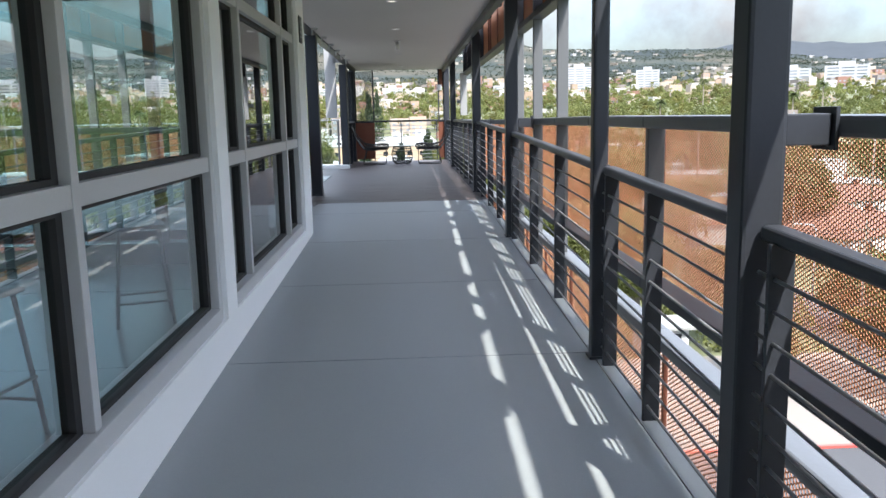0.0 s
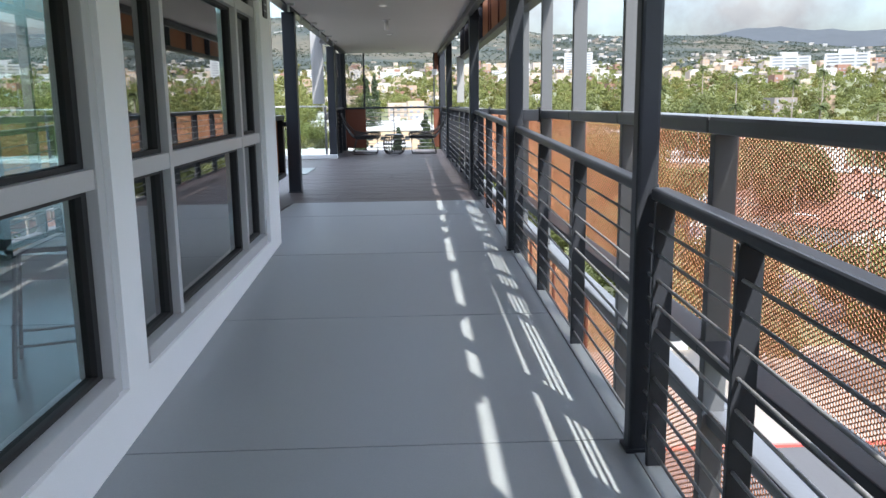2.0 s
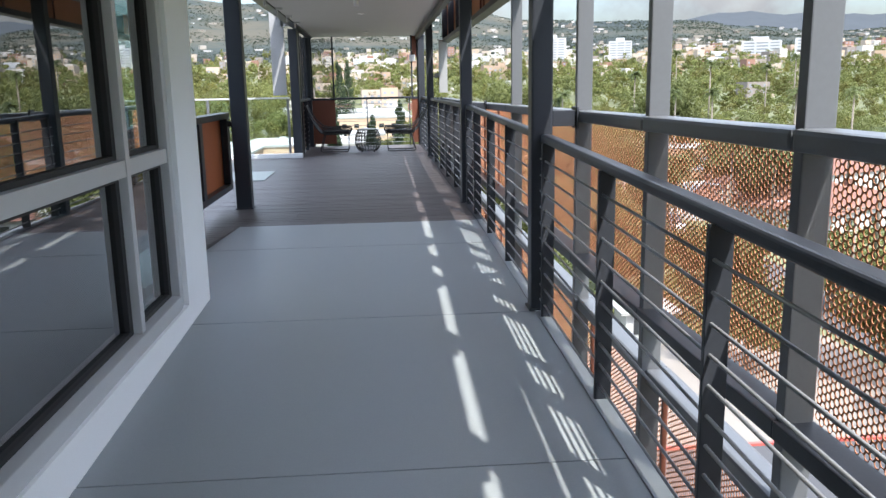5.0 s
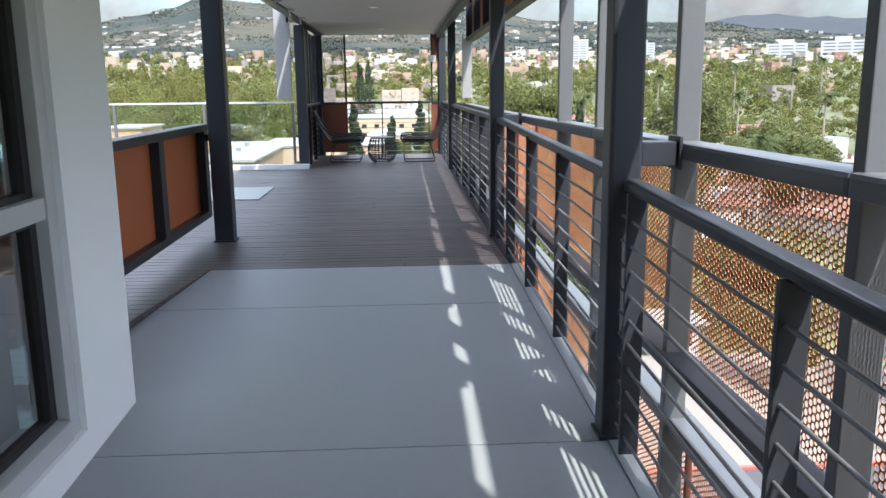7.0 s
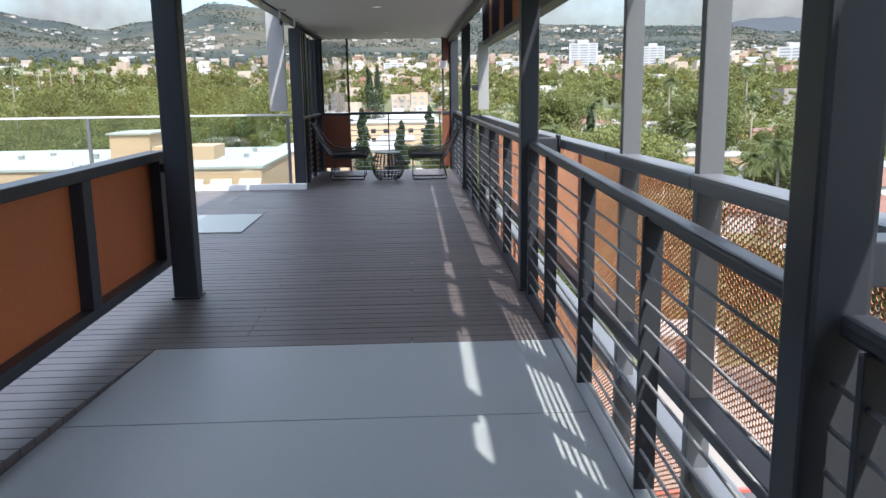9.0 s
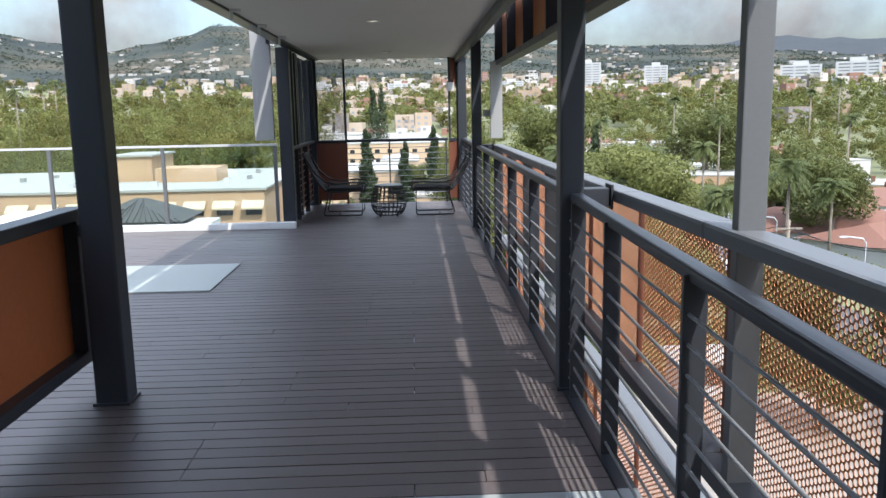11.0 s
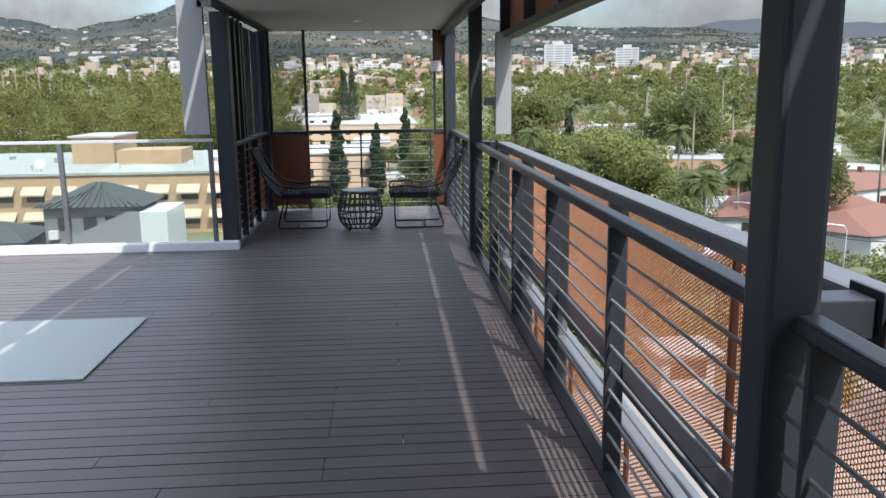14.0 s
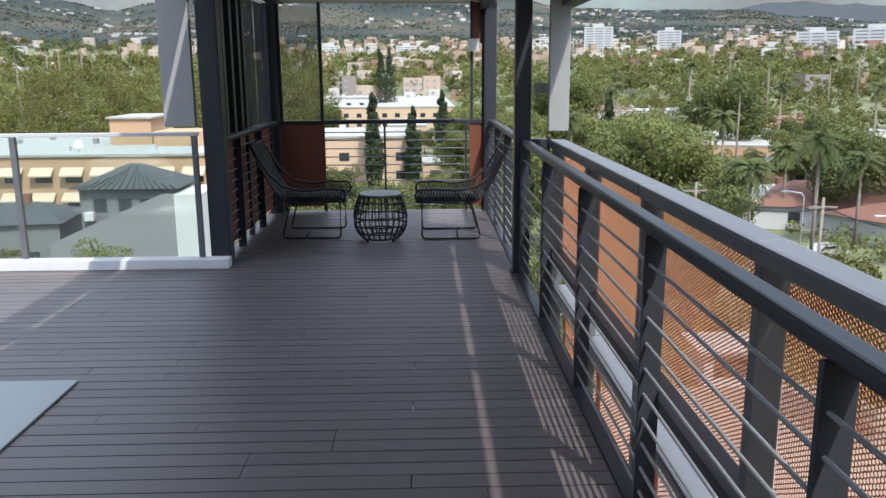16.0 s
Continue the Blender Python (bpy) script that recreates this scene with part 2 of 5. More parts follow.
for y0, y1, paint in ((-12.0, TOP_Y, RAMP), (TOP_Y, 22.4, STEEL)):
    bm = fresh()
    c = [bm.verts.new((x, y, floor_z(y) + dz)) for y in (y0, y1) for x in (1.618, 1.70) for dz in (-0.28, 0.004)]
    for q in ((1, 3, 7, 5), (0, 4, 6, 2), (0, 1, 5, 4), (2, 6, 7, 3), (0, 2, 3, 1), (4, 5, 7, 6)):
        bm.faces.new([c[i] for i in q])
    part("edge_channel", bm, paint, edge)

# slab under everything
bm = fresh()
bx(bm, -9.0, 1.6, 9.17, 19.52, -0.55, -0.20), bx(bm, -0.98, 1.6, 19.52, 22.35, -0.55, -0.20)
bx(bm, -9.0, 1.6, -12.0, 9.17, -1.15, -0.96)
tagged(part("slab", bm, CURB), "concrete floor slab under the deck boards", "slab", kind="structure")

# ceiling, a pale slab with a slot along its outer edge
bm = fresh()
bx(bm, -0.72, 1.61, -12.0, 22.45, 2.42, 2.66)
tagged(part("ceiling", bm, CEIL), "pale stucco ceiling over the walkway", "ceiling", kind="structure")
bm = fresh()
bx(bm, -0.845, 1.60, 9.0, 22.6, 2.664, 2.74)
bx(bm, -1.145, -0.90, 9.0, 22.6, 2.69, 2.76)
for k in range(11):
    bx(bm, -0.90, -0.845, 9.43 + 1.247 * k, 9.63 + 1.247 * k, 2.70, 2.74)
bx(bm, -9.0, 1.60, -12.0, 9.0, 2.664, 2.80)
tagged(part("roof", bm, FIN), "flat grey roof above the walkway", "roof", kind="structure")
bm = fresh()
bx(bm, 1.603, 1.875, -12.0, 12.0, 2.664, 2.72), bx(bm, 1.603, 1.915, 12.0, 19.4, 2.664, 2.72)
for y in OUTER:
    bx(bm, 1.612, 1.89, y - 0.10, y + 0.10, 2.60, 2.660)
tagged(part("ledge", bm, STEEL), "charcoal steel ledge and brackets at the roof edge", "ledge", kind="structure")

# inner beam over the columns and the beam along the open side
for x0, x1, y0, y1, z0, z1 in ((1.545, 1.625, -12.0, 22.4, 2.33, 2.42), (-0.865, -0.725, 9.2, 22.4, 2.40, 2.66), (-0.93, 1.74, 22.40, 22.52, 2.42, 2.62)):
    bm = fresh()
    bx(bm, x0, x1, y0, y1, z0, z1, 0.008)
    tagged(part("beam", bm, STEEL), "charcoal steel beam under the ceiling edge", "beam", kind="structure")

# wall with two windows
WIN = ((0.35, 4.99), (5.25, 8.60))
SILL, MID, TRANSOM, HEAD = 0.04, 0.935, 1.94, 2.40
wall = thing("wall_west", (0, 0, 0), "white painted wall with grey framed windows", "wall", kind="structure")
bm = fresh()
for a, b in ((-12.0, WIN[0][0]), (WIN[0][1], WIN[1][0]), (WIN[1][1], 9.16)):
    bx(bm, WALL_X - 0.2, WALL_X, a, b, -0.7, 2.42)
for a, b in WIN:
    bx(bm, WALL_X - 0.2, WALL_X, a, b, -0.7, SILL)
    bx(bm, WALL_X - 0.2, WALL_X, a, b, HEAD, 2.42)
part("wall_face", bm, WHITE, wall)
for number, (a, b), mull in ((1, WIN[0], (1.2, 3.125)), (2, WIN[1], (5.95, 7.81))):
    win = thing(f"window_{number}", (0, 0, 0), "grey aluminium window with tinted reflective panes", "window", kind="structure")
    bm = fresh()
    fx0, fx1 = WALL_X - 0.14, WALL_X - 0.028
    bx(bm, fx0, fx1, a, a + 0.08, SILL, HEAD, 0.004), bx(bm, fx0, fx1, b - 0.08, b, SILL, HEAD, 0.004)
    bx(bm, fx0, fx1, a + 0.08, b - 0.08, HEAD - 0.065, HEAD, 0.004)
    part("window_frame", bm, ALU, win)
    bm = fresh()
    bx(bm, fx0, fx1 + 0.012, a + 0.08, b - 0.08, SILL, SILL + 0.08, 0.006)
    part("window_sill", bm, ALU, win)
    cells = [a + 0.08, *mull, b - 0.08]
    for m in mull:
        bm = fresh()
        bx(bm, fx0, fx1 - 0.004, m - 0.03, m + 0.03, SILL + 0.08, HEAD - 0.065, 0.004)
        part("mullion", bm, ALU, win)
    for i, (c, d) in enumerate(zip(cells, cells[1:])):
        c0, d0 = c + (0.03 if i else 0), d - (0.03 if i < len(cells) - 2 else 0)
        for z in (MID, TRANSOM):
            bm = fresh()
            bx(bm, fx0, fx1 - 0.008, c0, d0, z - 0.04, z + 0.04, 0.004)
            part("transom", bm, ALU, win)
        for z0, z1 in ((SILL + 0.08, MID - 0.04), (MID + 0.04, TRANSOM - 0.04), (TRANSOM + 0.04, HEAD - 0.065)):
            bm = fresh()
            bx(bm, WALL_X - 0.106, WALL_X - 0.100, c0 + 0.004, d0 - 0.004, z0 + 0.004, z1 - 0.004)
            pane = part("pane", bm, GLASS, win)
            pane.visible_shadow = False
            pane.data.materials.append(INNERGLASS)
            for p in pane.data.polygons:
                p.material_index = 0 if p.normal.x > 0.5 else 1
            bm = fresh()
            for p in ((c0, c0 + 0.035, z0, z1), (d0 - 0.05, d0, z0, z1), (c0 + 0.035, d0 - 0.05, z0, z0 + 0.022), (c0 + 0.035, d0 - 0.05, z1 - 0.022, z1)):
                bx(bm, WALL_X - 0.125, WALL_X - 0.075, p[0], p[1], p[2], p[3])
            part("gasket", bm, BLACK, win)

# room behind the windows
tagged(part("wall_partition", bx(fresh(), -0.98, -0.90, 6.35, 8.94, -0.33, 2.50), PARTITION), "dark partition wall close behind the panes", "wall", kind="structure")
bm = fresh()
bx(bm, -6.2, -6.0, -3.0, 9.0, -0.7, -0.2), bx(bm, -6.2, -6.0, -3.0, 9.0, 2.4, 2.66)
for y in (-2.8, -0.4, 2.0, 4.4, 6.8, 8.8):
    bx(bm, -6.2, -6.0, y, y + 0.12, -0.2, 2.4)
bx(bm, -6.0, WALL_X - 0.2, 8.96, 9.16, -0.7, -0.1), bx(bm, -6.0, WALL_X - 0.2, 8.96, 9.16, 2.42, 2.66)
for x in (-6.0, -4.7, -3.4, -2.1, -0.78):
    bx(bm, x, x + 0.1, 9.0, 9.12, -0.1, 2.42)
bx(bm, -6.0, WALL_X - 0.2, -3.2, -3.0, -0.9, 2.66)
bx(bm, -6.0, -0.74, -3.0, 8.96, 2.50, 2.66)
tagged(part("wall_room", bm, ROOM), "pale plaster walls of the room behind the windows", "wall", kind="structure")
bm = fresh()
bx(bm, -6.0, WALL_X - 0.2, -3.0, 8.96, -0.7, -0.33)
tagged(part("floor_room", bm, ROOMFLOOR), "dark polished floor of the room", "floor", kind="structure")


far_window = thing("window_3", (-6.1, 0.0, 0.0), "wide teal-tinted windows on the far side of the room", "window", kind="structure")
for y in (-2.68, -0.28, 2.12, 4.52, 6.92):
    part("pane", bx(fresh(), -0.006, 0.0, y, y + (2.28 if y < 6 else 1.88), -0.2, 2.4), TEALGLASS, far_window).visible_shadow = False
for x in (-5.9, -4.6, -3.3, -2.0):
    part("pane", bx(fresh(), x + 6.1, x + 7.3, 9.05, 9.056, -0.1, 2.42), TEALGLASS, far_window).visible_shadow = False


# ---- columns ----
def column(x0, x1, y0, y1, z0, z1, label="charcoal painted square steel column beside the railing"):
    col = thing("steel_column", ((x0 + x1) / 2, (y0 + y1) / 2, z0), label, "column", "columns of the walkway")
    w, d = (x1 - x0) / 2, (y1 - y0) / 2
    part("shaft", bx(fresh(), -w, w, -d, d, 0.0, z1 - z0, 0.014), STEEL, col)
    part("base_plate", bx(fresh(), -w - 0.012, w + 0.012, -d - 0.012, d + 0.012, 0.0, 0.016, 0.003), STEEL, col)
    return col


for y in COLUMNS:
    wide = 0.085 if 4 < y < 5 else 0.128
    column(1.594, 1.594 + wide, y, y + wide, floor_z(y), 2.42)
column(1.588, 1.735, 22.22, 22.37, 0.0, 2.42)
column(-0.905, -0.735, 12.77, 12.93, 0.0, 2.40, "charcoal painted square steel column on the plank deck")
column(-0.97, -0.80, 19.52, 19.68, 0.0, 2.40, "charcoal steel column beside the glass guard")
column(-0.95, -0.80, 22.22, 22.37, 0.0, 2.40, "charcoal steel corner column of the end bay")


# ---- railings ----
def railing(a, b, posts, axis="y", at=RAIL_X, label="charcoal steel guard railing with thin horizontal rods"):
    """A handrail on flat posts with thin rods, between a and b along an axis."""
    put = (lambda u, v, z: (at + v, u, z)) if axis == "y" else (lambda u, v, z: (u, at + v, z))
    h = (lambda u: floor_z(u)) if axis == "y" else (lambda u: 0.0)
    rail = thing("guard_railing", put((a + b) / 2, 0, h((a + b) / 2)), label, "railing", "railings of the walkway")
    base = Vector(rail.location)

    def bar(name, u0, u1, z, wide, tall, bevel, out):
        bm = fresh()
        c = [bm.verts.new(Vector(put(u, v, z + w + h(u))) - base) for u in (u0, u1) for v in (out - wide, out + wide) for w in (-tall, tall)]
        for q in ((0, 1, 3, 2), (4, 6, 7, 5), (0, 4, 5, 1), (2, 3, 7, 6), (0, 2, 6, 4), (1, 5, 7, 3)):
            bm.faces.new([c[i] for i in q])
        bmesh.ops.bevel(bm, geom=list(bm.edges), offset=bevel, segments=3, profile=0.5, affect="EDGES")
        return part(name, bm, STEEL, rail)

    bar("handrail", a, b, 1.062, 0.036, 0.024, 0.014, 0.02)
    for k in range(10):
        z = 0.077 + 0.096 * k
        bm = fresh()
        tube(bm, Vector(put(a, -0.012, z + h(a))) - base, Vector(put(b, -0.012, z + h(b))) - base, 0.0062, 8)
        part("rod", bm, ROD, rail)
    for u in posts:
        bm = fresh()
        p0, p1 = Vector(put(u - 0.011, -0.03, h(u) - (0.05 if axis == "y" else 0.0))) - base, Vector(put(u + 0.011, 0.045, 1.045 + h(u))) - base
        bx(bm, min(p0.x, p1.x), max(p0.x, p1.x), min(p0.y, p1.y), max(p0.y, p1.y), p0.z, p1.z, 0.003)
        part("post", bm, STEEL, rail)
    return rail


railing(-11.8, 2.78, (-10.0, -8.5, -7.0, -5.5, -4.0, -2.8, -1.6, -0.4, 0.8, 1.9, 2.68))
railing(2.925, 4.735, (3.88, 4.63))
railing(4.84, 8.62, (6.10, 7.28, 8.50))
railing(8.765, 12.78, (9.90, 10.95, 11.96, 12.67))
railing(12.925, 19.09, (14.20, 15.45, 16.65, 17.87, 18.98))
railing(19.235, 22.2, (20.3, 21.3))
railing(19.70, 22.2, (20.3, 21.3), at=-0.875)
railing(-0.29, 1.42, (0.42, 1.38), "x", 22.28)


# ---- outer screens ----
def perforated(width, height, pitch, n=6):
    """A sheet with round holes in staggered upright columns, standing in the plane of y and z."""
    bm = fresh()
    cols, rows = int(width / (pitch * 0.866)), int(height / pitch)
    r, hole = pitch / math.sqrt(3), pitch * (0.415 if n > 6 else 0.442)
    verts = {}

    def corner(y, z):
        key = (round(y * 4000), round(z * 4000))
        if key not in verts:
            verts[key] = bm.verts.new((0.0, y, z))
        return verts[key]

    angles = [math.radians(60 * k) for k in range(6)]
    fine_angles = [2 * math.pi * k / n for k in range(n)]
    for i in range(cols):
        for j in range(rows - (i % 2)):
            cy, cz = (i + 0.62) * pitch * 0.866, (j + 0.5 + 0.5 * (i % 2)) * pitch
            out = [corner(cy + r * math.cos(a), cz + r * math.sin(a)) for a in angles]
            inn = [bm.verts.new((0, cy + hole * math.cos(a), cz + hole * math.sin(a))) for a in fine_angles]
            step = n // 6
            for k in range(6):
                rim = [inn[(k * step + m) % n] for m in range(step, -1, -1)]
                bm.faces.new([out[k], out[(k + 1) % 6]] + rim)
            back = [bm.verts.new((0.0022, v.co.y, v.co.z)) for v in inn]
            for k in range(n):
                bm.faces.new((inn[k], inn[(k + 1) % n], back[(k + 1) % n], back[k]))
    return bm


BAY = 1.3333
PW = BAY - 0.03
SHEET_PITCH, FINE_PITCH = 0.0265, 0.0175
fine = mesh_of("perforated_sheet", perforated(PW, 0.84, SHEET_PITCH, 12), CORTEN)
plain = mesh_of("perforated_sheet_thin", perforated(PW, 0.84, SHEET_PITCH), CORTEN)
small = mesh_of("perforated_sheet_small", perforated(PW, 0.84, FINE_PITCH), CORTEN)
BEAM_TOP, CAP_LOW, CAP_TOP = 0.255, 1.082, 1.15


def sag(y):
    """The screens' line drops a little from the sixth metre to the fifteenth."""
    return -0.0075 * (min(max(y, 6.0), 14.6) - 6.0)


def bay_pose(x, y, z):
    """A bay at its place on that line, tilted along it."""
    return pose(x, y, z + sag(y), math.degrees(math.atan2(sag(y + BAY) - sag(y), BAY)))


def screen(y, z, height, mesh, label, group, cap=0.068, inner=-0.122, wide=BAY):
    """One bay of the outer screen: a cap, a bottom beam and an orange sheet on the outer face."""
    sc = thing("outer_screen", (2.0, y, z), label, "screen", group)
    part("cap", bx(fresh(), inner if cap > 0.05 else -0.012, 0.004, 0.0, wide, height, height + cap, 0.016 if cap > 0.05 else 0.003), CAPGREY, sc)
    part("bottom_beam", bx(fresh(), inner, 0.004, 0.0, wide, -0.062, 0.0, 0.006), STEEL, sc)
    shared("perforated_sheet", mesh, sc, (-0.001, 0.016, 0.0))
    for u in (0.0, wide - 0.014):
        part("sheet_edge", bx(fresh(), -0.022, 0.002, u, u + 0.014, 0.0, height), DARKRUST, sc)
    return sc


NORTH = [13.81 + BAY * k for k in range(4)]
south = [y for y in OUTER if y < 11.5]
main_screens = south + NORTH
H = CAP_LOW - BEAM_TOP
LOW_X, LOW_Z = 2.045, -0.94
text = "orange perforated steel screen panel with a charcoal cap"
first = screen(4.8, BEAM_TOP, H, fine, text, "outer screen panels")
close = screen(3.4667, BEAM_TOP, H, small, text, "outer screen panels")
rear = screen(south[0], BEAM_TOP, H, plain, text, "outer screen panels")
short_bay = (NORTH[0] - south[-1]) / 2
narrow = mesh_of("perforated_sheet_narrow", perforated(short_bay - 0.03, 0.84, SHEET_PITCH, 12), CORTEN)
narrow_bay = screen(south[-1], BEAM_TOP, H, narrow, text, "outer screen panels", wide=short_bay)
narrow_bay.matrix_world = bay_pose(2.0, south[-1], BEAM_TOP)
narrow = mesh_of("perforated_sheet_narrow", perforated(short_bay - 0.03, 0.84, FINE_PITCH), CORTEN)
narrow_bay = screen(south[-1], BEAM_TOP, H, narrow, text, "outer screen panels", wide=short_bay)
narrow_bay.matrix_world = bay_pose(2.0, south[-1] + short_bay, BEAM_TOP)
low = screen(main_screens[0], LOW_Z, 0.827, plain, "orange perforated screen panel of the storey below", "lower screen panels")
low.location.x = LOW_X
solid = mesh_of("solid_sheet", bx(fresh(), 0.0, 0.003, 0.0, PW, 0.0, 0.64), CORTEN)
high = screen(main_screens[0], 2.20, 0.64, solid, "orange steel screen panel above the opening", "upper screen panels", 0.02)
for y in main_screens[1:] + [NORTH[0] - 1.02]:
    if y > NORTH[0] - 0.5 or y < 11:
        if 4.9 < y < 11:
            copy_thing(first, bay_pose(2.0, y, BEAM_TOP))
        elif y > 12 or 2.0 < y < 3.0:
            copy_thing(close, bay_pose(2.0, y, BEAM_TOP))
        elif y < 2.0:
            copy_thing(rear, bay_pose(2.0, y, BEAM_TOP))
    copy_thing(low, bay_pose(LOW_X, y, LOW_Z))
    copy_thing(high, bay_pose(2.0, y, 2.20))


def post_pair(y, tall):
    """A post from the street; a short one stops under the screen's cap and goes on above the opening."""
    p = thing("screen_post", (1.945, y, GROUND_Z), "charcoal steel post carrying the outer screens", "post", "outer screen posts")
    # shaft: charcoal paint with its sunlight put into a lighter grey
    part("shaft", bx(fresh(), -0.045, 0.05, -0.027, 0.027, 0.0, (3.2 if tall else 1.08) - GROUND_Z, 0.005), POSTGREY, p)
    if not tall:
        part("hanger", bx(fresh(), -0.045, 0.05, -0.027, 0.027, 2.2 - GROUND_Z, 3.2 - GROUND_Z, 0.005), STEEL, p)
    return p


GROUND_Z = -18.0
tall_ys = [y for y in OUTER if 5 < y < 11] + [11.24]
short_ys = [y for y in OUTER if y < 5] + [NORTH[0] + BAY * (k + 1) for k in range(4)]
tall_post, short_post = post_pair(tall_ys[0], True), post_pair(short_ys[0], False)
for y in tall_ys[1:]:
    copy_thing(tall_post, pose(1.945, y, GROUND_Z))
for y in short_ys[1:]:
    copy_thing(short_post, pose(1.945, y, GROUND_Z + sag(y)))

# tie boxes between the columns and the outer screen
tie = thing("tie_bracket", (1.722, COLUMNS[0], 1.03), "charcoal steel box bracket tying column to screen", "bracket", "tie brackets")
part("box", bx(fresh(), 0.002, 0.142, 0.02, 0.12, 0.03, 0.125, 0.005), STEEL, tie)
part("end_plate", bx(fresh(), 0.143, 0.156, 0.0, 0.14, 0.015, 0.145, 0.003), STEEL, tie)
for y in COLUMNS[2:]:
    copy_thing(tie, pose(1.722, y, 1.03 + sag(y)))

# ---- open side: orange screen, glass guard, mat, pod ----
side = thing("side_screen", (-1.02, 13.03, 0.0), "rust-orange steel screen in a charcoal frame beside the deck", "screen")
part("top_rail", bx(fresh(), -0.06, 0.06, -3.87, 0.0, 0.985, 1.05, 0.008), STEEL, side)
part("bottom_rail", bx(fresh(), -0.05, 0.05, -3.87, 0.0, 0.20, 0.265, 0.008), STEEL, side)
for y in (-0.13, -1.50, -2.85):
    part("upright", bx(fresh(), -0.04, 0.05, y, y + 0.13, 0.265, 0.985, 0.006), STEEL, side)
part("column_tie", bx(fresh(), 0.05, 0.12, -0.12, -0.08, 0.9, 0.96), STEEL, side)
for y0, y1 in ((-1.37, -0.13), (-2.72, -1.50), (-3.86, -2.85)):
    part("panel", bx(fresh(), -0.035, -0.025, y0, y1, 0.262, 0.988), CORTEN_IN, side)

guard = thing("glass_guard", (-0.99, 19.47, 0.0), "clear glass guard with slim metal posts on a pale curb", "railing")
part("top_channel", bx(fresh(), -7.6, 0.0, -0.02, 0.02, 1.115, 1.145, 0.004), FIN, guard)
for k in range(6):
    part("post", bx(fresh(), -0.06 - 1.49 * k, -0.015 - 1.49 * k, -0.02, 0.02, 0.09, 1.115, 0.003), POSTGREY, guard)
for k in range(5):
    part("pane", bx(fresh(), -1.495 - 1.49 * k, -0.062 - 1.49 * k, -0.005, 0.005, 0.10, 1.113), CLEAR, guard).visible_shadow = False
bm = fresh()
bx(bm, -8.8, -0.79, 19.38, 19.51, 0.0, 0.085, 0.008)
tagged(part("curb", bm, CURB), "pale painted curb under the glass guard", "curb", kind="structure")

bm = fresh()
bx(bm, -0.7, 0.7, -0.635, 0.635, 0.0, 0.012, 0.003)
ob = tagged(part("floor_sheet", bm, MATTE), "pale grey-green sheet lying on the plank deck", "mat")
ob.location = (-1.69, 16.19, 0.002)

# white pod seat: a rounded shell with a flared foot
bm = fresh()
prof = [(0.0, 0.64), (0.22, 0.635), (0.36, 0.60), (0.43, 0.53), (0.455, 0.44), (0.455, 0.22), (0.47, 0.12), (0.51, 0.05), (0.57, 0.018), (0.60, 0.0)]
rings = []
for r, z in prof[1:]:
    rings.append([bm.verts.new((r * 1.15 * math.cos(a), r * math.sin(a), z)) for a in [2 * math.pi * i / 40 for i in range(40)]])
topv = bm.verts.new((0, 0, 0.64))
for i in range(40):
    bm.faces.new((rings[0][i], rings[0][(i + 1) % 40], topv)).smooth = True
for u, v in zip(rings, rings[1:]):
    for i in range(40):
        bm.faces.new((u[i], v[i], v[(i + 1) % 40], u[(i + 1) % 40])).smooth = True
ob = tagged(part("pod_seat", bm, SHELL), "white moulded pod seat on the pale sheet", "seat")
ob.location = (-2.74, 16.3, 0.014)

BLADE = mat("grey_blade_paint", (0.26, 0.265, 0.275), 0.5, 0.0, 80, 0.05, 0.0, 1.0, 0.08)
# blade panels hanging beside the end bay
for x0, x1, top, y in ((-1.31, -1.05, 2.9, 19.62), (1.80, 1.95, 2.12, 18.72)):
    bm = fresh()
    bx(bm, x0, x1, y, y + 0.06, 1.18, top, 0.006)
    if x0 > 0:
        bx(bm, 1.735, 1.80, 18.96, 19.05, 1.45, 1.53), bx(bm, 1.80, 1.86, y + 0.06, 19.05, 1.45, 1.53)
    else:
        bx(bm, -1.1, -0.93, y + 0.0, y + 0.05, 2.45, 2.55)
    tagged(part("blade_panel", bm, BLADE), "light grey metal blade panel hung beside a column", "panel")

# ---- end bay ----
tiny = mesh_of("mesh_infill", perforated(0.52, 1.30, 0.0175), STEEL)
for x0, x1, name in ((-0.80, -0.29, "left"), (1.43, 1.60, "right")):
    bay = thing("end_panel", ((x0 + x1) / 2, 22.30, 0.0), "rust-orange panel with dark mesh above in a black frame", "screen", "end bay panels")
    w = (x1 - x0) / 2
    # rust-orange panel, its shade under the roof put into the darker colour
    part("panel", bx(fresh(), -w, w, -0.01, 0.01, 0.06, 1.03), DARKRUST, bay)
    part("mid_rail", bx(fresh(), -w, w, -0.025, 0.025, 1.03, 1.08, 0.004), STEEL, bay)
    for u in (-w, w - 0.035):
        part("upright", bx(fresh(), u, u + 0.035, -0.02, 0.02, 1.08, 2.42, 0.004), STEEL, bay)
        part("foot", bx(fresh(), u, u + 0.035, 0.012, 0.04, 0.0, 1.03), STEEL, bay)
    if name == "left":
        m = new("mesh_infill", tiny)
        m.parent, m.matrix_local = bay, pose(0.262, 0.0, 1.08, 0, 0, 90)
    else:
        part("panel", bx(fresh(), -w, w, 0.022, 0.030, 1.95, 2.41), DARKRUST, bay)
        part("junction_box", bx(fresh(), -w - 0.03, -w + 0.10, -0.09, -0.025, 1.86, 2.0, 0.006), FIN, bay)
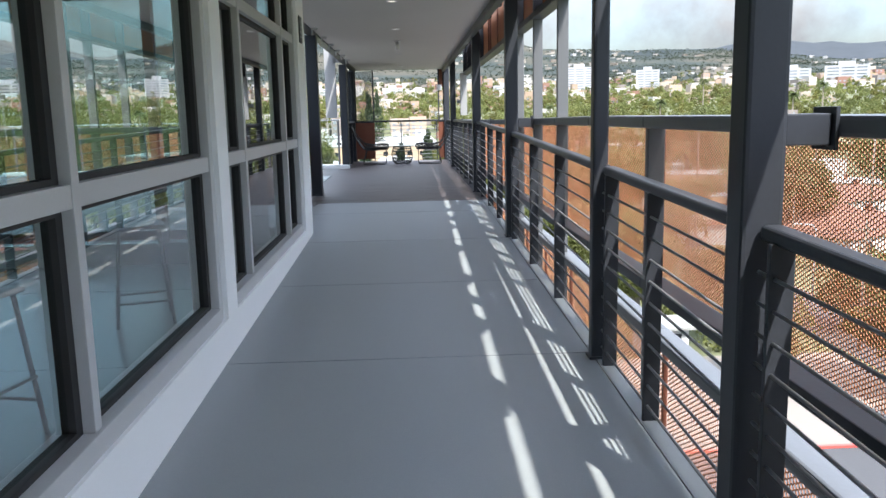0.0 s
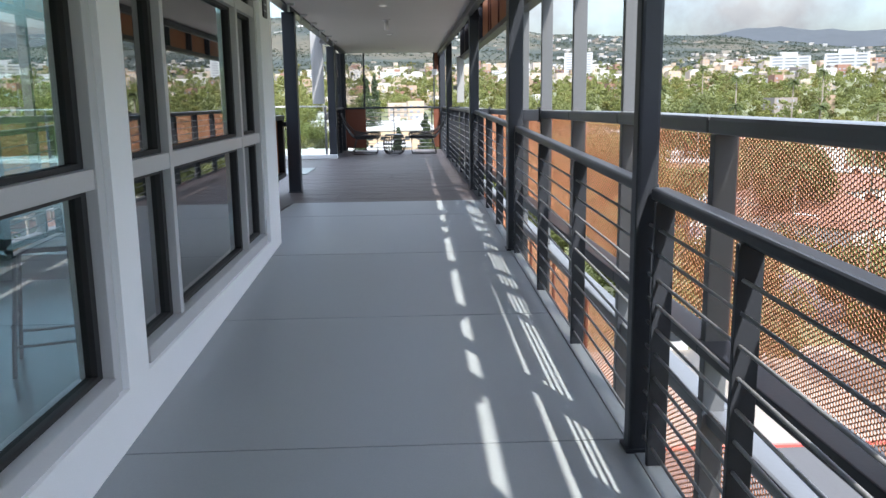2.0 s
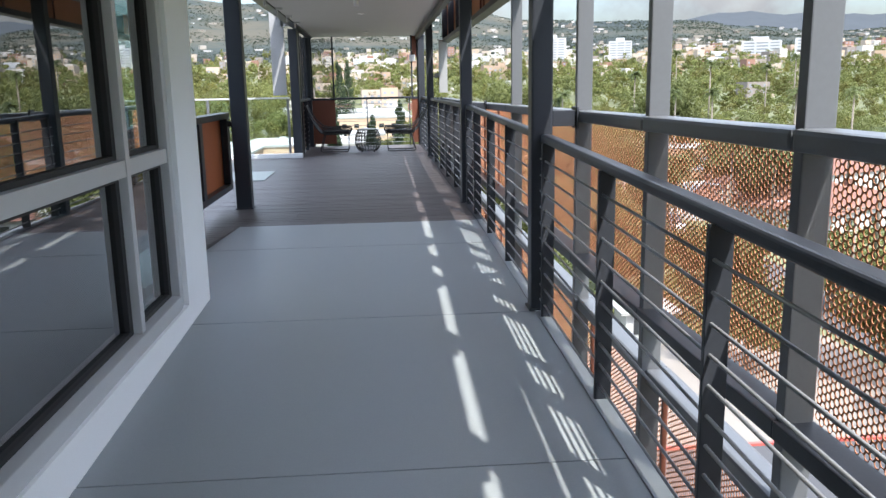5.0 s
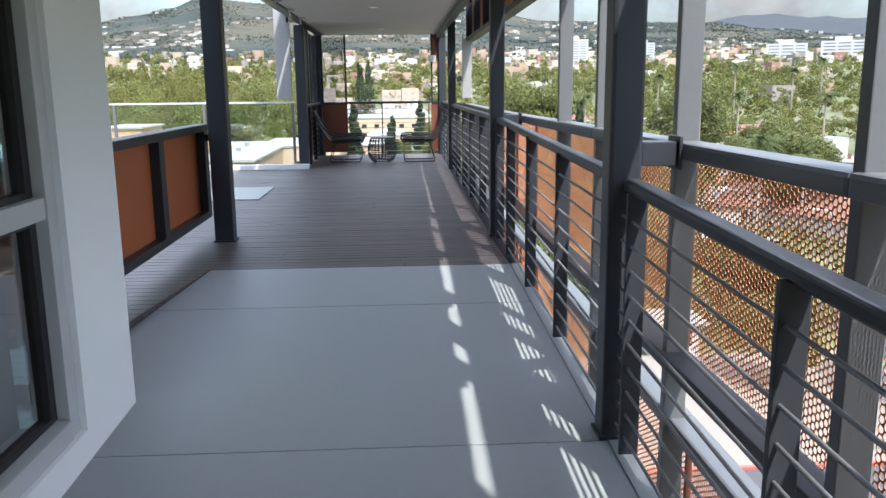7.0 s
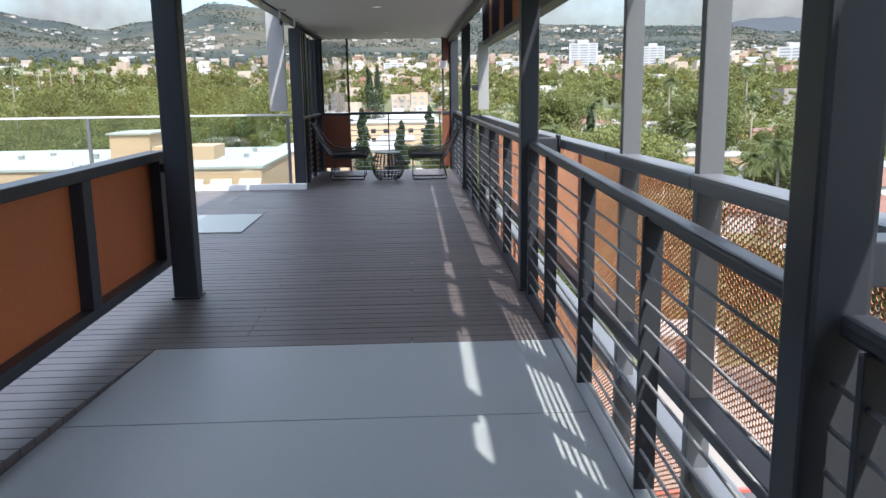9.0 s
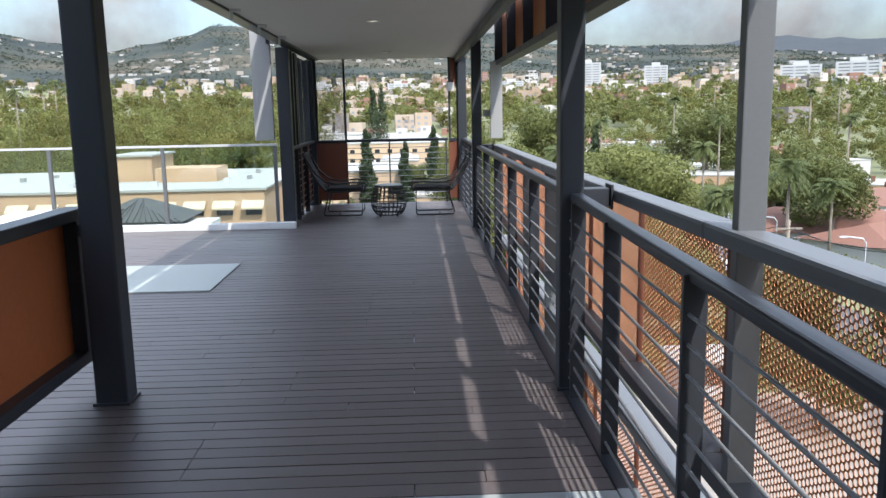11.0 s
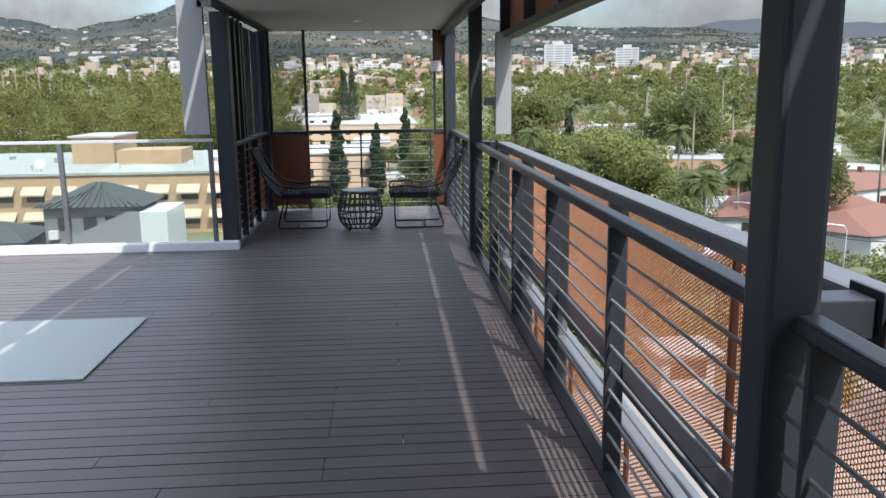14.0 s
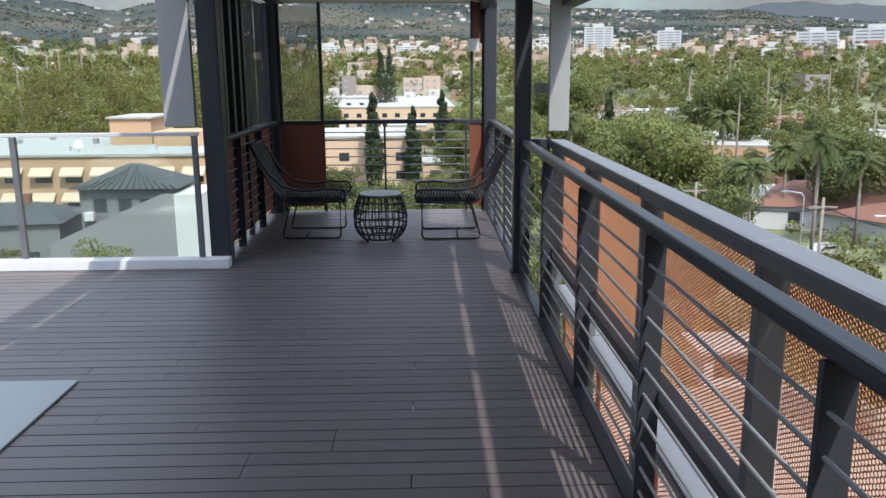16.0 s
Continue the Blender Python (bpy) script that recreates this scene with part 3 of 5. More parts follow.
for y0, y1 in ((19.72, 20.9), (20.9, 22.2)):
    ob = thing("side_mesh", (-0.90, y0, 0.0), "dark mesh and rust panel screen of the end bay", "screen", "end bay side screens")
    part("frame", bx(bx(bx(fresh(), -0.02, 0.02, 0.0, 0.05, 0.0, 2.40), -0.02, 0.02, y1 - y0 - 0.05, y1 - y0, 0.0, 2.40), -0.02, 0.02, 0.05, y1 - y0 - 0.05, 1.03, 1.08), STEEL, ob)
    part("panel", bx(fresh(), -0.012, -0.004, 0.05, y1 - y0 - 0.05, 0.08, 1.03), DARKRUST, ob)
    if y0 < 20:
        for k in range(3):
            part("backing", bx(fresh(), -0.035, -0.031, 0.05 + 0.36 * k, 0.41 + 0.36 * k, 1.08, 2.40), STEEL, ob)
            part("slat", bx(fresh(), -0.03, 0.05, 0.18 + 0.30 * k, 0.27 + 0.30 * k, 1.08, 2.40, 0.004), STEEL, ob)
    else:
        for k in range(2):
            m = new("mesh_infill", tiny)
            m.parent, m.location = ob, (0.0, 0.08 + 0.55 * k, 1.08)

# ---- lounge chairs and wicker table ----
def lounge_chair(loc, turn, label):
    """Sled base of round bar, a deep rope-woven seat with low arms and a reclined woven back; the front points along +x."""
    ch = thing("lounge_chair", loc, label, "chair", "lounge chairs in the end bay")
    for s in (-0.29, 0.29):
        bm = fresh()
        path_tube(bm, [(0.31, s, 0.42), (0.33, s, 0.38), (0.33, s, 0.05), (0.315, s, 0.018), (0.285, s, 0.0105), (-0.24, s, 0.0105), (-0.275, s, 0.022), (-0.28, s, 0.05), (-0.19, s, 0.38)], 0.0105, 8)
        part("leg", bm, ROPE, ch)
    for px, pz in ((-0.05, 0.0105), (0.14, 0.385)):
        bm = fresh()
        tube(bm, (px, -0.29, pz), (px, 0.29, pz), 0.009)
        part("stretcher", bm, ROPE, ch)
    seat = [(0.37, 0.40), (0.20, 0.395), (0.0, 0.385), (-0.16, 0.385), (-0.26, 0.42)]
    back = [(-0.26, 0.42), (-0.36, 0.54), (-0.45, 0.70), (-0.53, 0.87), (-0.575, 1.00)]
    arm = [(0.37, 0.40), (0.40, 0.47), (0.37, 0.53), (0.20, 0.54), (-0.05, 0.52), (-0.25, 0.56), (-0.40, 0.70), (-0.50, 0.87), (-0.575, 1.00)]
    for s in (-0.32, 0.32):
        bm = fresh()
        path_tube(bm, [(x, s, z) for x, z in arm], 0.013, 8)
        part("arm_rail", bm, ROPE, ch)
        bm = fresh()
        path_tube(bm, [(x, s * 0.92, z) for x, z in seat + back[1:]], 0.011, 8)
        part("side_rail", bm, ROPE, ch)
        bm = fresh()
        for k in range(20):
            f = k / 19
            x = 0.36 - 0.60 * f
            zt = 0.535 - 0.02 * math.sin(f * 3)
            for d in (-0.035, 0.035):
                tube(bm, (x, s * 0.92, 0.39), (x + d, s, zt), 0.005, 5, cap=False)
        part("side_weave", bm, ROPE, ch)
    for name, line, n in (("seat_weave", seat, 18), ("back_weave", back, 24)):
        bm = fresh()
        for k in range(n):
            def at(f):
                f = min(max(f, 0), 0.9999) * (len(line) - 1)
                i = int(f)
                return [line[i][c] + (line[i + 1][c] - line[i][c]) * (f - i) for c in (0, 1)]
            (x, z), (x2, z2) = at(k / n), at((k + 2.0) / n)
            for j in range(12):
                y0 = -0.30 + 0.05 * j
                a, b = ((x, y0, z), (x2, y0 + 0.05, z2)) if (k + j) % 2 else ((x2, y0, z2), (x, y0 + 0.05, z))
                tube(bm, a, b, 0.0062, 5, cap=False)
        part(name, bm, ROPE, ch)
    bm = fresh()
    tube(bm, (-0.575, -0.32, 1.0), (-0.575, 0.32, 1.0), 0.013)
    part("top_rail", bm, ROPE, ch)
    bm = fresh()
    tube(bm, (0.37, -0.32, 0.40), (0.37, 0.32, 0.40), 0.012)
    part("front_rail", bm, ROPE, ch)
    bm = fresh()
    bx(bm, -0.22, 0.35, -0.28, 0.28, 0.402, 0.455, 0.02)
    part("cushion", bm, CUSHION, ch, "dark grey seat cushion")
    ch.rotation_euler = (0, 0, radians(turn))
    ch.scale = (0.94, 0.94, 0.94)
    return ch


CUSHION = mat("charcoal_fabric", (0.03, 0.03, 0.034), 0.9, 0, 300, 0.2, 0.001)
lounge_chair((-0.27, 20.88, 0.0), 0, "black rope lounge chair with sled legs, facing the wicker table")
lounge_chair((1.16, 20.78, 0.0), 180, "black rope lounge chair with sled legs, facing the wicker table")

table = thing("side_table", (0.44, 20.55, 0.0), "black wicker drum table with a glass top", "table")
prof = [(0.185, 0.03), (0.235, 0.09), (0.258, 0.16), (0.262, 0.24), (0.25, 0.32), (0.228, 0.39), (0.205, 0.45)]
bm = fresh()
for i in range(24):
    a = 2 * math.pi * i / 24
    path_tube(bm, [(r * math.cos(a), r * math.sin(a), z) for r, z in prof], 0.0075, 6)
part("upright_weave", bm, ROPE, table)
for r, z in prof:
    bm = fresh()
    path_tube(bm, [(r * math.cos(2 * math.pi * i / 32), r * math.sin(2 * math.pi * i / 32), z) for i in range(32)], 0.0085, 6, True)
    part("ring", bm, ROPE, table)
bm = fresh()
tube(bm, (0, 0, 0.457), (0, 0, 0.469), 0.205, 36)
part("top", bm, MATTE, table, "pale glass top")
for i in range(4):
    a = math.pi / 4 + math.pi / 2 * i
    bm = fresh()
    tube(bm, (0.175 * math.cos(a), 0.175 * math.sin(a), 0.0), (0.18 * math.cos(a), 0.18 * math.sin(a), 0.035), 0.014)
    part("foot", bm, ROPE, table)

# ---- ceiling fixtures ----
light = thing("ceiling_light", (0.46, 9.5, 2.42), "small round recessed ceiling downlight", "lamp", "ceiling downlights")
bm = fresh()
path_tube(bm, [(0.055 * math.cos(2 * math.pi * i / 28), 0.055 * math.sin(2 * math.pi * i / 28), -0.004) for i in range(28)], 0.007, 6, True)
part("trim_ring", bm, CHROME, light)
bm = fresh()
tube(bm, (0, 0, -0.004), (0, 0, -0.0005), 0.052, 24)
part("diffuser", bm, LIT, light)
for y in (12.3, 16.8, 20.9):
    copy_thing(light, pose(0.46, y, 2.42))
sensor = thing("ceiling_sensor", (0.46, 14.1, 2.42), "small chrome cylinder fixture hanging from the ceiling", "fixture")
bm = fresh()
tube(bm, (0, 0, -0.02), (0, 0, -0.001), 0.06, 20)
part("flange", bm, CHROME, sensor)
bm = fresh()
tube(bm, (0, 0, -0.15), (0, 0, -0.02), 0.035, 20, 0.03)
part("body", bm, CHROME, sensor)

bracket = thing("ceiling_clip", (-0.64, 12.0, 2.42), "small pale clip under the ceiling edge", "clip", "clips along the ceiling edge")
part("arm", bx(fresh(), -0.07, 0.02, -0.015, 0.015, -0.03, -0.001, 0.003), FIN, bracket)
part("hook", bx(fresh(), -0.07, -0.045, -0.02, 0.02, -0.10, -0.03, 0.004), FIN, bracket)
for k in range(1, 6):
    copy_thing(bracket, pose(-0.64, 12.0 + 1.25 * k, 2.42))

sign = thing("wall_sign", (WALL_X, 8.83, 2.06), "small dark plaque with pale lines on the white wall", "sign")
part("plate", bx(fresh(), 0.001, 0.012, -0.09, 0.09, -0.13, 0.13, 0.003), STEEL, sign)
for k in range(4):
    part("line", bx(fresh(), 0.0125, 0.014, -0.065, 0.05 - 0.02 * (k % 2), 0.07 - 0.05 * k, 0.082 - 0.05 * k), CURB, sign)


# ---- furniture in the room ----
def stool(loc, turn):
    st = thing("bar_stool", loc, "teal metal bar stool with crossed braces", "stool", "stools behind the windows")
    for sx in (-1, 1):
        for sy in (-1, 1):
            bm = fresh()
            tube(bm, (0.20 * sx, 0.20 * sy, 0), (0.14 * sx, 0.14 * sy, 0.72), 0.013)
            part("leg", bm, TEAL, st)
    bm = fresh()
    for s in (-1, 1):
        tube(bm, (-0.185, 0.185 * s, 0.18), (0.185, 0.185 * s, 0.18), 0.01)
        tube(bm, (0.185 * s, -0.185, 0.30), (0.185 * s, 0.185, 0.30), 0.01)
    part("footrest", bm, TEAL, st)
    part("seat", bx(fresh(), -0.18, 0.18, -0.18, 0.18, 0.72, 0.75, 0.01), TEAL, st)
    st.rotation_euler = (0, 0, radians(turn))


for y, t in ((3.3, 8), (4.1, -12), (6.5, 20)):
    stool((-1.45, y, -0.33), t)
desk = thing("high_table", (-2.1, 3.7, -0.33), "long dark high table in the room", "table")
part("tabletop", bx(fresh(), -0.35, 0.35, -1.1, 1.1, 0.98, 1.03, 0.006), STEEL, desk)
for sx in (-0.28, 0.28):
    for sy in (-1.0, 1.0):
        part("leg", bx(fresh(), sx - 0.025, sx + 0.025, sy - 0.025, sy + 0.025, 0, 0.98), STEEL, desk)


# ---- the land: street, town and hills ----
GROUND = -18.0
CREST = ((-180, 4.0), (-60, 4.4), (-40, 5.2), (-27, 5.2), (-23, 4.6), (-20.2, 4.1), (-17.6, 4.7), (-15.1, 5.3), (-13, 6.1), (-9, 5.7), (-5, 6.0), (0, 6.2), (5, 5.3), (10.5, 4.4), (16, 4.2), (21, 4.1), (25, 3.5), (30, 3.0), (45, 3.4), (70, 3.8), (110, 3.5), (180, 4.0))


def crest(az):
    for (a0, e0), (a1, e1) in zip(CREST, CREST[1:]):
        if a0 <= az <= a1:
            f = (az - a0) / (a1 - a0)
            f = f * f * (3 - 2 * f)
            return e0 + (e1 - e0) * f
    return 4.0


def land(x, y):
    """The height of the ground: flat near the street, a slow rise through the town, then the hills."""
    dx, dy = x - 0.8, y - 12.0
    r = math.hypot(dx, dy)
    z = GROUND + 0.070 * max(0.0, min(r, 1150) - 330)
    if r > 1000:
        az = math.degrees(math.atan2(dx, dy))
        f = min(1.0, (r - 1000) / 1250)
        top = 2250 * math.tan(math.radians(crest(az)))
        n = noise.fractal(Vector((x * 0.0022, y * 0.0022, 0.3)), 1.0, 2.0, 5)
        z += f * f * (2.2 - 1.2 * f) * (top - z) + n * 46 * f * (1.08 - f)
        if r > 2300:
            z -= (r - 2300) * 0.06
    return z


def spot(az, dist):
    return 0.8 + dist * math.sin(radians(az)), 12.0 + dist * math.cos(radians(az))


def leaf_mat(name, dark, light, tree_tone=0.25):
    m = bpy.data.materials.new(name)
    m.use_nodes = True
    nt = m.node_tree
    b = nt.nodes["Principled BSDF"]
    b.inputs["Roughness"].default_value = 0.62
    b.inputs["Specular IOR Level"].default_value = 0.25
    geo, ramp, tc = nt.nodes.new("ShaderNodeNewGeometry"), nt.nodes.new("ShaderNodeValToRGB"), nt.nodes.new("ShaderNodeTexCoord")
    ramp.color_ramp.elements[0].color, ramp.color_ramp.elements[1].color = (*dark, 1), (*light, 1)
    nz, add, info = nt.nodes.new("ShaderNodeTexNoise"), nt.nodes.new("ShaderNodeMath"), nt.nodes.new("ShaderNodeObjectInfo")
    nz.inputs["Scale"].default_value = 0.045
    nt.links.new(tc.outputs["Object"], nz.inputs["Vector"])
    add.operation = "MULTIPLY_ADD"
    add.inputs[1].default_value = 0.22
    nt.links.new(geo.outputs["Random Per Island"], add.inputs[0])
    two = nt.nodes.new("ShaderNodeMath")
    two.operation = "MULTIPLY_ADD"
    two.inputs[1].default_value, two.inputs[2].default_value = 1.9, -0.68
    nt.links.new(nz.outputs["Fac"], two.inputs[0])
    three = nt.nodes.new("ShaderNodeMath")
    three.operation = "MULTIPLY_ADD"
    three.inputs[1].default_value = tree_tone
    nt.links.new(info.outputs["Random"], three.inputs[0])
    nt.links.new(two.outputs[0], three.inputs[2])
    nt.links.new(three.outputs[0], add.inputs[2])
    nt.links.new(add.outputs[0], ramp.inputs["Fac"])
    nt.links.new(ramp.outputs["Color"], b.inputs["Base Color"])
    # sunlight shines through thin leaves
    thin, both = nt.nodes.new("ShaderNodeBsdfTranslucent"), nt.nodes.new("ShaderNodeMixShader")
    both.inputs[0].default_value = 0.38
    nt.links.new(ramp.outputs["Color"], thin.inputs["Color"])
    nt.links.new(b.outputs[0], both.inputs[1])
    nt.links.new(thin.outputs[0], both.inputs[2])
    nt.links.new(both.outputs[0], nt.nodes["Material Output"].inputs["Surface"])
    return m


def hill_mat():
    """Dry hillside: dark brush, olive grass and bare brown earth in broad patches, the darker tones cooled for distance
    haze.
    """
    m = bpy.data.materials.new("hazy_dry_hillside")
    m.use_nodes = True
    nt = m.node_tree
    b = nt.nodes["Principled BSDF"]
    b.inputs["Roughness"].default_value, b.inputs["Specular IOR Level"].default_value = 0.95, 0.1
    tc, ramp, mixed = nt.nodes.new("ShaderNodeTexCoord"), nt.nodes.new("ShaderNodeValToRGB"), nt.nodes.new("ShaderNodeMath")
    wide, close = nt.nodes.new("ShaderNodeTexNoise"), nt.nodes.new("ShaderNodeTexNoise")
    wide.inputs["Scale"].default_value, wide.inputs["Detail"].default_value = 0.0042, 7
    close.inputs["Scale"].default_value, close.inputs["Detail"].default_value = 0.055, 6
    for n in (wide, close):
        nt.links.new(tc.outputs["Object"], n.inputs["Vector"])
    mixed.operation = "MULTIPLY_ADD"
    mixed.inputs[1].default_value = 0.55
    shift = nt.nodes.new("ShaderNodeMath")
    shift.operation, shift.inputs[1].default_value, shift.inputs[2].default_value = "MULTIPLY_ADD", 2.3, -0.92
    nt.links.new(wide.outputs["Fac"], shift.inputs[0])
    nt.links.new(close.outputs["Fac"], mixed.inputs[0])
    nt.links.new(shift.outputs[0], mixed.inputs[2])
    e = ramp.color_ramp.elements
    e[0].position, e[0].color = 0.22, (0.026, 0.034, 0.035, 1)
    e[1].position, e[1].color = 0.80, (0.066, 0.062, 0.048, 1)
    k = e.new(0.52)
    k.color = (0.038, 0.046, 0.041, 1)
    nt.links.new(mixed.outputs[0], ramp.inputs["Fac"])
    nt.links.new(ramp.outputs["Color"], b.inputs["Base Color"])
    return m


def island_mat(name, colors, rough=0.8):
    """One of several paints for each separate piece of a mesh."""
    m = bpy.data.materials.new(name)
    m.use_nodes = True
    nt = m.node_tree
    b = nt.nodes["Principled BSDF"]
    b.inputs["Roughness"].default_value = rough
    geo, ramp = nt.nodes.new("ShaderNodeNewGeometry"), nt.nodes.new("ShaderNodeValToRGB")
    ramp.color_ramp.interpolation = "CONSTANT"
    for k, c in enumerate(colors):
        e = ramp.color_ramp.elements[k] if k < 2 else ramp.color_ramp.elements.new(k / len(colors))
        e.position, e.color = k / len(colors), (*c, 1)
    nt.links.new(geo.outputs["Random Per Island"], ramp.inputs["Fac"])
    nt.links.new(ramp.outputs["Color"], b.inputs["Base Color"])
    return m


LEAF = leaf_mat("green_leaves", (0.040, 0.056, 0.020), (0.165, 0.180, 0.058), 0.55)
LEAF_Y = leaf_mat("yellow_green_leaves", (0.052, 0.058, 0.016), (0.160, 0.152, 0.042))
LEAF_D = leaf_mat("dark_conifer_leaves", (0.022, 0.038, 0.020), (0.062, 0.090, 0.045))
FROND = leaf_mat("palm_fronds", (0.045, 0.066, 0.024), (0.150, 0.175, 0.065))
BARK = mat("grey_brown_bark", (0.19, 0.165, 0.135), 0.9, 0, 8, 0.2, 0.02, 1.0, 0.2)
SOIL = mat("ground_soil", (0.105, 0.115, 0.055), 0.95, 0, 0.35, 0.25, 0, 0.03, 0.3)
PAVE = mat("pale_concrete_paving", (0.19, 0.168, 0.145), 0.85, 0, 6, 0.08, 0.002, 0.25, 0.12)
ASPHALT = mat("asphalt", (0.055, 0.056, 0.060), 0.9, 0, 12, 0.15, 0.003, 0.15, 0.15)
KERB = mat("red_kerb_paint", (0.42, 0.085, 0.07), 0.7, 0, 5, 0.15, 0, 0.6, 0.15)
PEACH = mat("peach_stucco", (0.36, 0.24, 0.148), 0.85, 0, 6, 0.06, 0.003, 0.2, 0.08)
ROOFPALE = mat("pale_flat_roof", (0.27, 0.275, 0.26), 0.8, 0, 2, 0.08, 0, 0.12, 0.12)
AWNING = mat("cream_awning", (0.41, 0.35, 0.255), 0.8, 0, 4, 0.06)
TILE = mat("dark_green_tiles", (0.034, 0.040, 0.040), 0.75, 0, 6, 0.2, 0.004, 0.6, 0.15)
HOUSEWHITE = mat("white_house_stucco", (0.43, 0.44, 0.44), 0.8, 0, 5, 0.05, 0.002, 0.3, 0.07)
HOUSEGREY = mat("grey_house_stucco", (0.13, 0.135, 0.14), 0.8, 0, 5, 0.06, 0.002, 0.3, 0.08)
PANE = mat("dark_far_window", (0.025, 0.03, 0.035), 0.12, 0, 3, 0.1)
REDROOF = mat("red_brown_shingles", (0.15, 0.072, 0.052), 0.85, 0, 4, 0.15, 0.004, 0.3, 0.15)
TOWERWHITE = mat("white_tower_paint", (0.40, 0.415, 0.43), 0.7, 0, 1, 0.05, 0, 0.05, 0.06)
CARPAINT = mat("silver_car_paint", (0.50, 0.52, 0.54), 0.25, 0.4, 5, 0.03)
CARDARK = mat("dark_car_paint", (0.04, 0.045, 0.055), 0.25, 0.3, 5, 0.03)
TOWN = island_mat("town_walls", ((0.42, 0.40, 0.37), (0.34, 0.27, 0.20), (0.38, 0.32, 0.26), (0.22, 0.12, 0.09), (0.44, 0.43, 0.41), (0.30, 0.22, 0.16), (0.36, 0.30, 0.25), (0.20, 0.175, 0.16)))
PALETOWN = island_mat("hill_house_walls", ((0.34, 0.34, 0.33), (0.22, 0.20, 0.17), (0.27, 0.25, 0.22), (0.40, 0.39, 0.38), (0.15, 0.13, 0.11)))
LOWROOF = island_mat("house_roofs", ((0.60, 0.60, 0.58), (0.20, 0.10, 0.075), (0.30, 0.27, 0.24), (0.52, 0.50, 0.46), (0.16, 0.15, 0.15), (0.64, 0.62, 0.58)))
HILL = hill_mat()
# bluish because distance haze is mixed into the base colour
RIDGE = mat("haze_tinted_ridge", (0.046, 0.053, 0.060), 0.95, 0, 0.02, 0.15, 0, 0.003, 0.2, spec=0.1)
CREAM = mat("cream_stucco", (0.42, 0.32, 0.225), 0.85, 0, 6, 0.06, 0.003, 0.2, 0.1)
STAIRGREY = mat("grey_stair_stucco", (0.17, 0.175, 0.185), 0.85, 0, 5, 0.06, 0.002, 0.3, 0.08)
# scrub tones sit close to the haze-cooled hill colours
SCRUB = leaf_mat("hill_scrub_leaves", (0.034, 0.045, 0.036), (0.058, 0.070, 0.048))
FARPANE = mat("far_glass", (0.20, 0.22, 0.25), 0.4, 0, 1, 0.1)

# ground: one sheet out to the hills
bm = fresh()
radii = [0, 20, 45, 80, 130, 200, 300, 420, 560, 720, 900, 1060, 1180, 1300, 1420, 1540, 1660, 1780, 1900, 2020, 2140, 2260, 2380, 2600, 3200, 4400]
STEP = 1.5
rings = []
for r in radii[1:]:
    rings.append([bm.verts.new((0.8 + r * math.sin(radians(k * STEP)), 12 + r * math.cos(radians(k * STEP)), land(0.8 + r * math.sin(radians(k * STEP)), 12 + r * math.cos(radians(k * STEP))))) for k in range(240)])
mid = bm.verts.new((0.8, 12, GROUND))
for k in range(240):
    bm.faces.new((mid, rings[0][k], rings[0][(k + 1) % 240]))
for a, b in zip(rings, rings[1:]):
    for k in range(240):
        bm.faces.new((a[k], b[k], b[(k + 1) % 240], a[(k + 1) % 240])).smooth = True
ground = part("ground", bm, SOIL)
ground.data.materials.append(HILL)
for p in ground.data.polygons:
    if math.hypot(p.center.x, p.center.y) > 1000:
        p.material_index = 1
tagged(ground, "green and brown land rising to wooded hills", "ground", kind="structure")

# a ridge beyond the near hills, its bluish haze put into the base colour
bm = fresh()
foot, top, back_row = [], [], []
for k in range(121):
    az = 12 + k
    e = 4.12 + 0.28 * math.sin(az * 0.33) + 0.16 * math.sin(az * 0.81 + 1.0) + 0.07 * math.sin(az * 2.3) - max(0.0, 21 - az) * 0.12
    for row, r, h in ((foot, 2750, -30.0), (top, 3900, 3900 * math.tan(radians(e))), (back_row, 5200, 60.0)):
        x, y = spot(az, r)
        row.append(bm.verts.new((x, y, h + (noise.noise(Vector((x * 0.004, y * 0.004, 2.0))) * 14 if h > 0 else 0))))
for u, v in ((foot, top), (top, back_row)):
    for k in range(120):
        bm.faces.new((u[k], v[k], v[k + 1], u[k + 1])).smooth = True
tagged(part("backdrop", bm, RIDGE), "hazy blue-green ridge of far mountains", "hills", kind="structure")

# street beside the building
for name, x0, x1, y0, y1, z, material, label in (("pavement", 3.0, 34.0, 42.75, 60.0, 0.16, PAVE, "pale concrete pavement below the building"), ("road", -60.0, 140.0, 29.0, 42.5, 0.03, ASPHALT, "grey asphalt street crossing below"), ("road_2", 35.0, 42.5, 42.5, 260.0, 0.03, ASPHALT, "grey asphalt side street with parked cars"), ("kerb", 3.0, 34.0, 42.5, 42.74, 0.18, KERB, "red painted kerb along the pavement"), ("pavement_2", 2.2, 30.0, -20.0, 28.8, 0.12, PAVE, "pale concrete forecourt beside the building")):
    bm = fresh()
    bx(bm, x0, x1, y0, y1, GROUND - 0.3, GROUND + z)
    tagged(part(name, bm, material), label, name.split('_')[0], kind="structure")
bm = fresh()
bx(bm, -9.0, 1.55, -12.0, 9.1, GROUND, -1.16), bx(bm, -9.0, 1.55, 9.1, 19.5, GROUND, -0.56), bx(bm, -0.97, 1.55, 19.5, 22.3, GROUND, -0.56)
tagged(part("lower_building", bm, CURB), "pale walls of the storeys below the deck", "building", kind="structure")


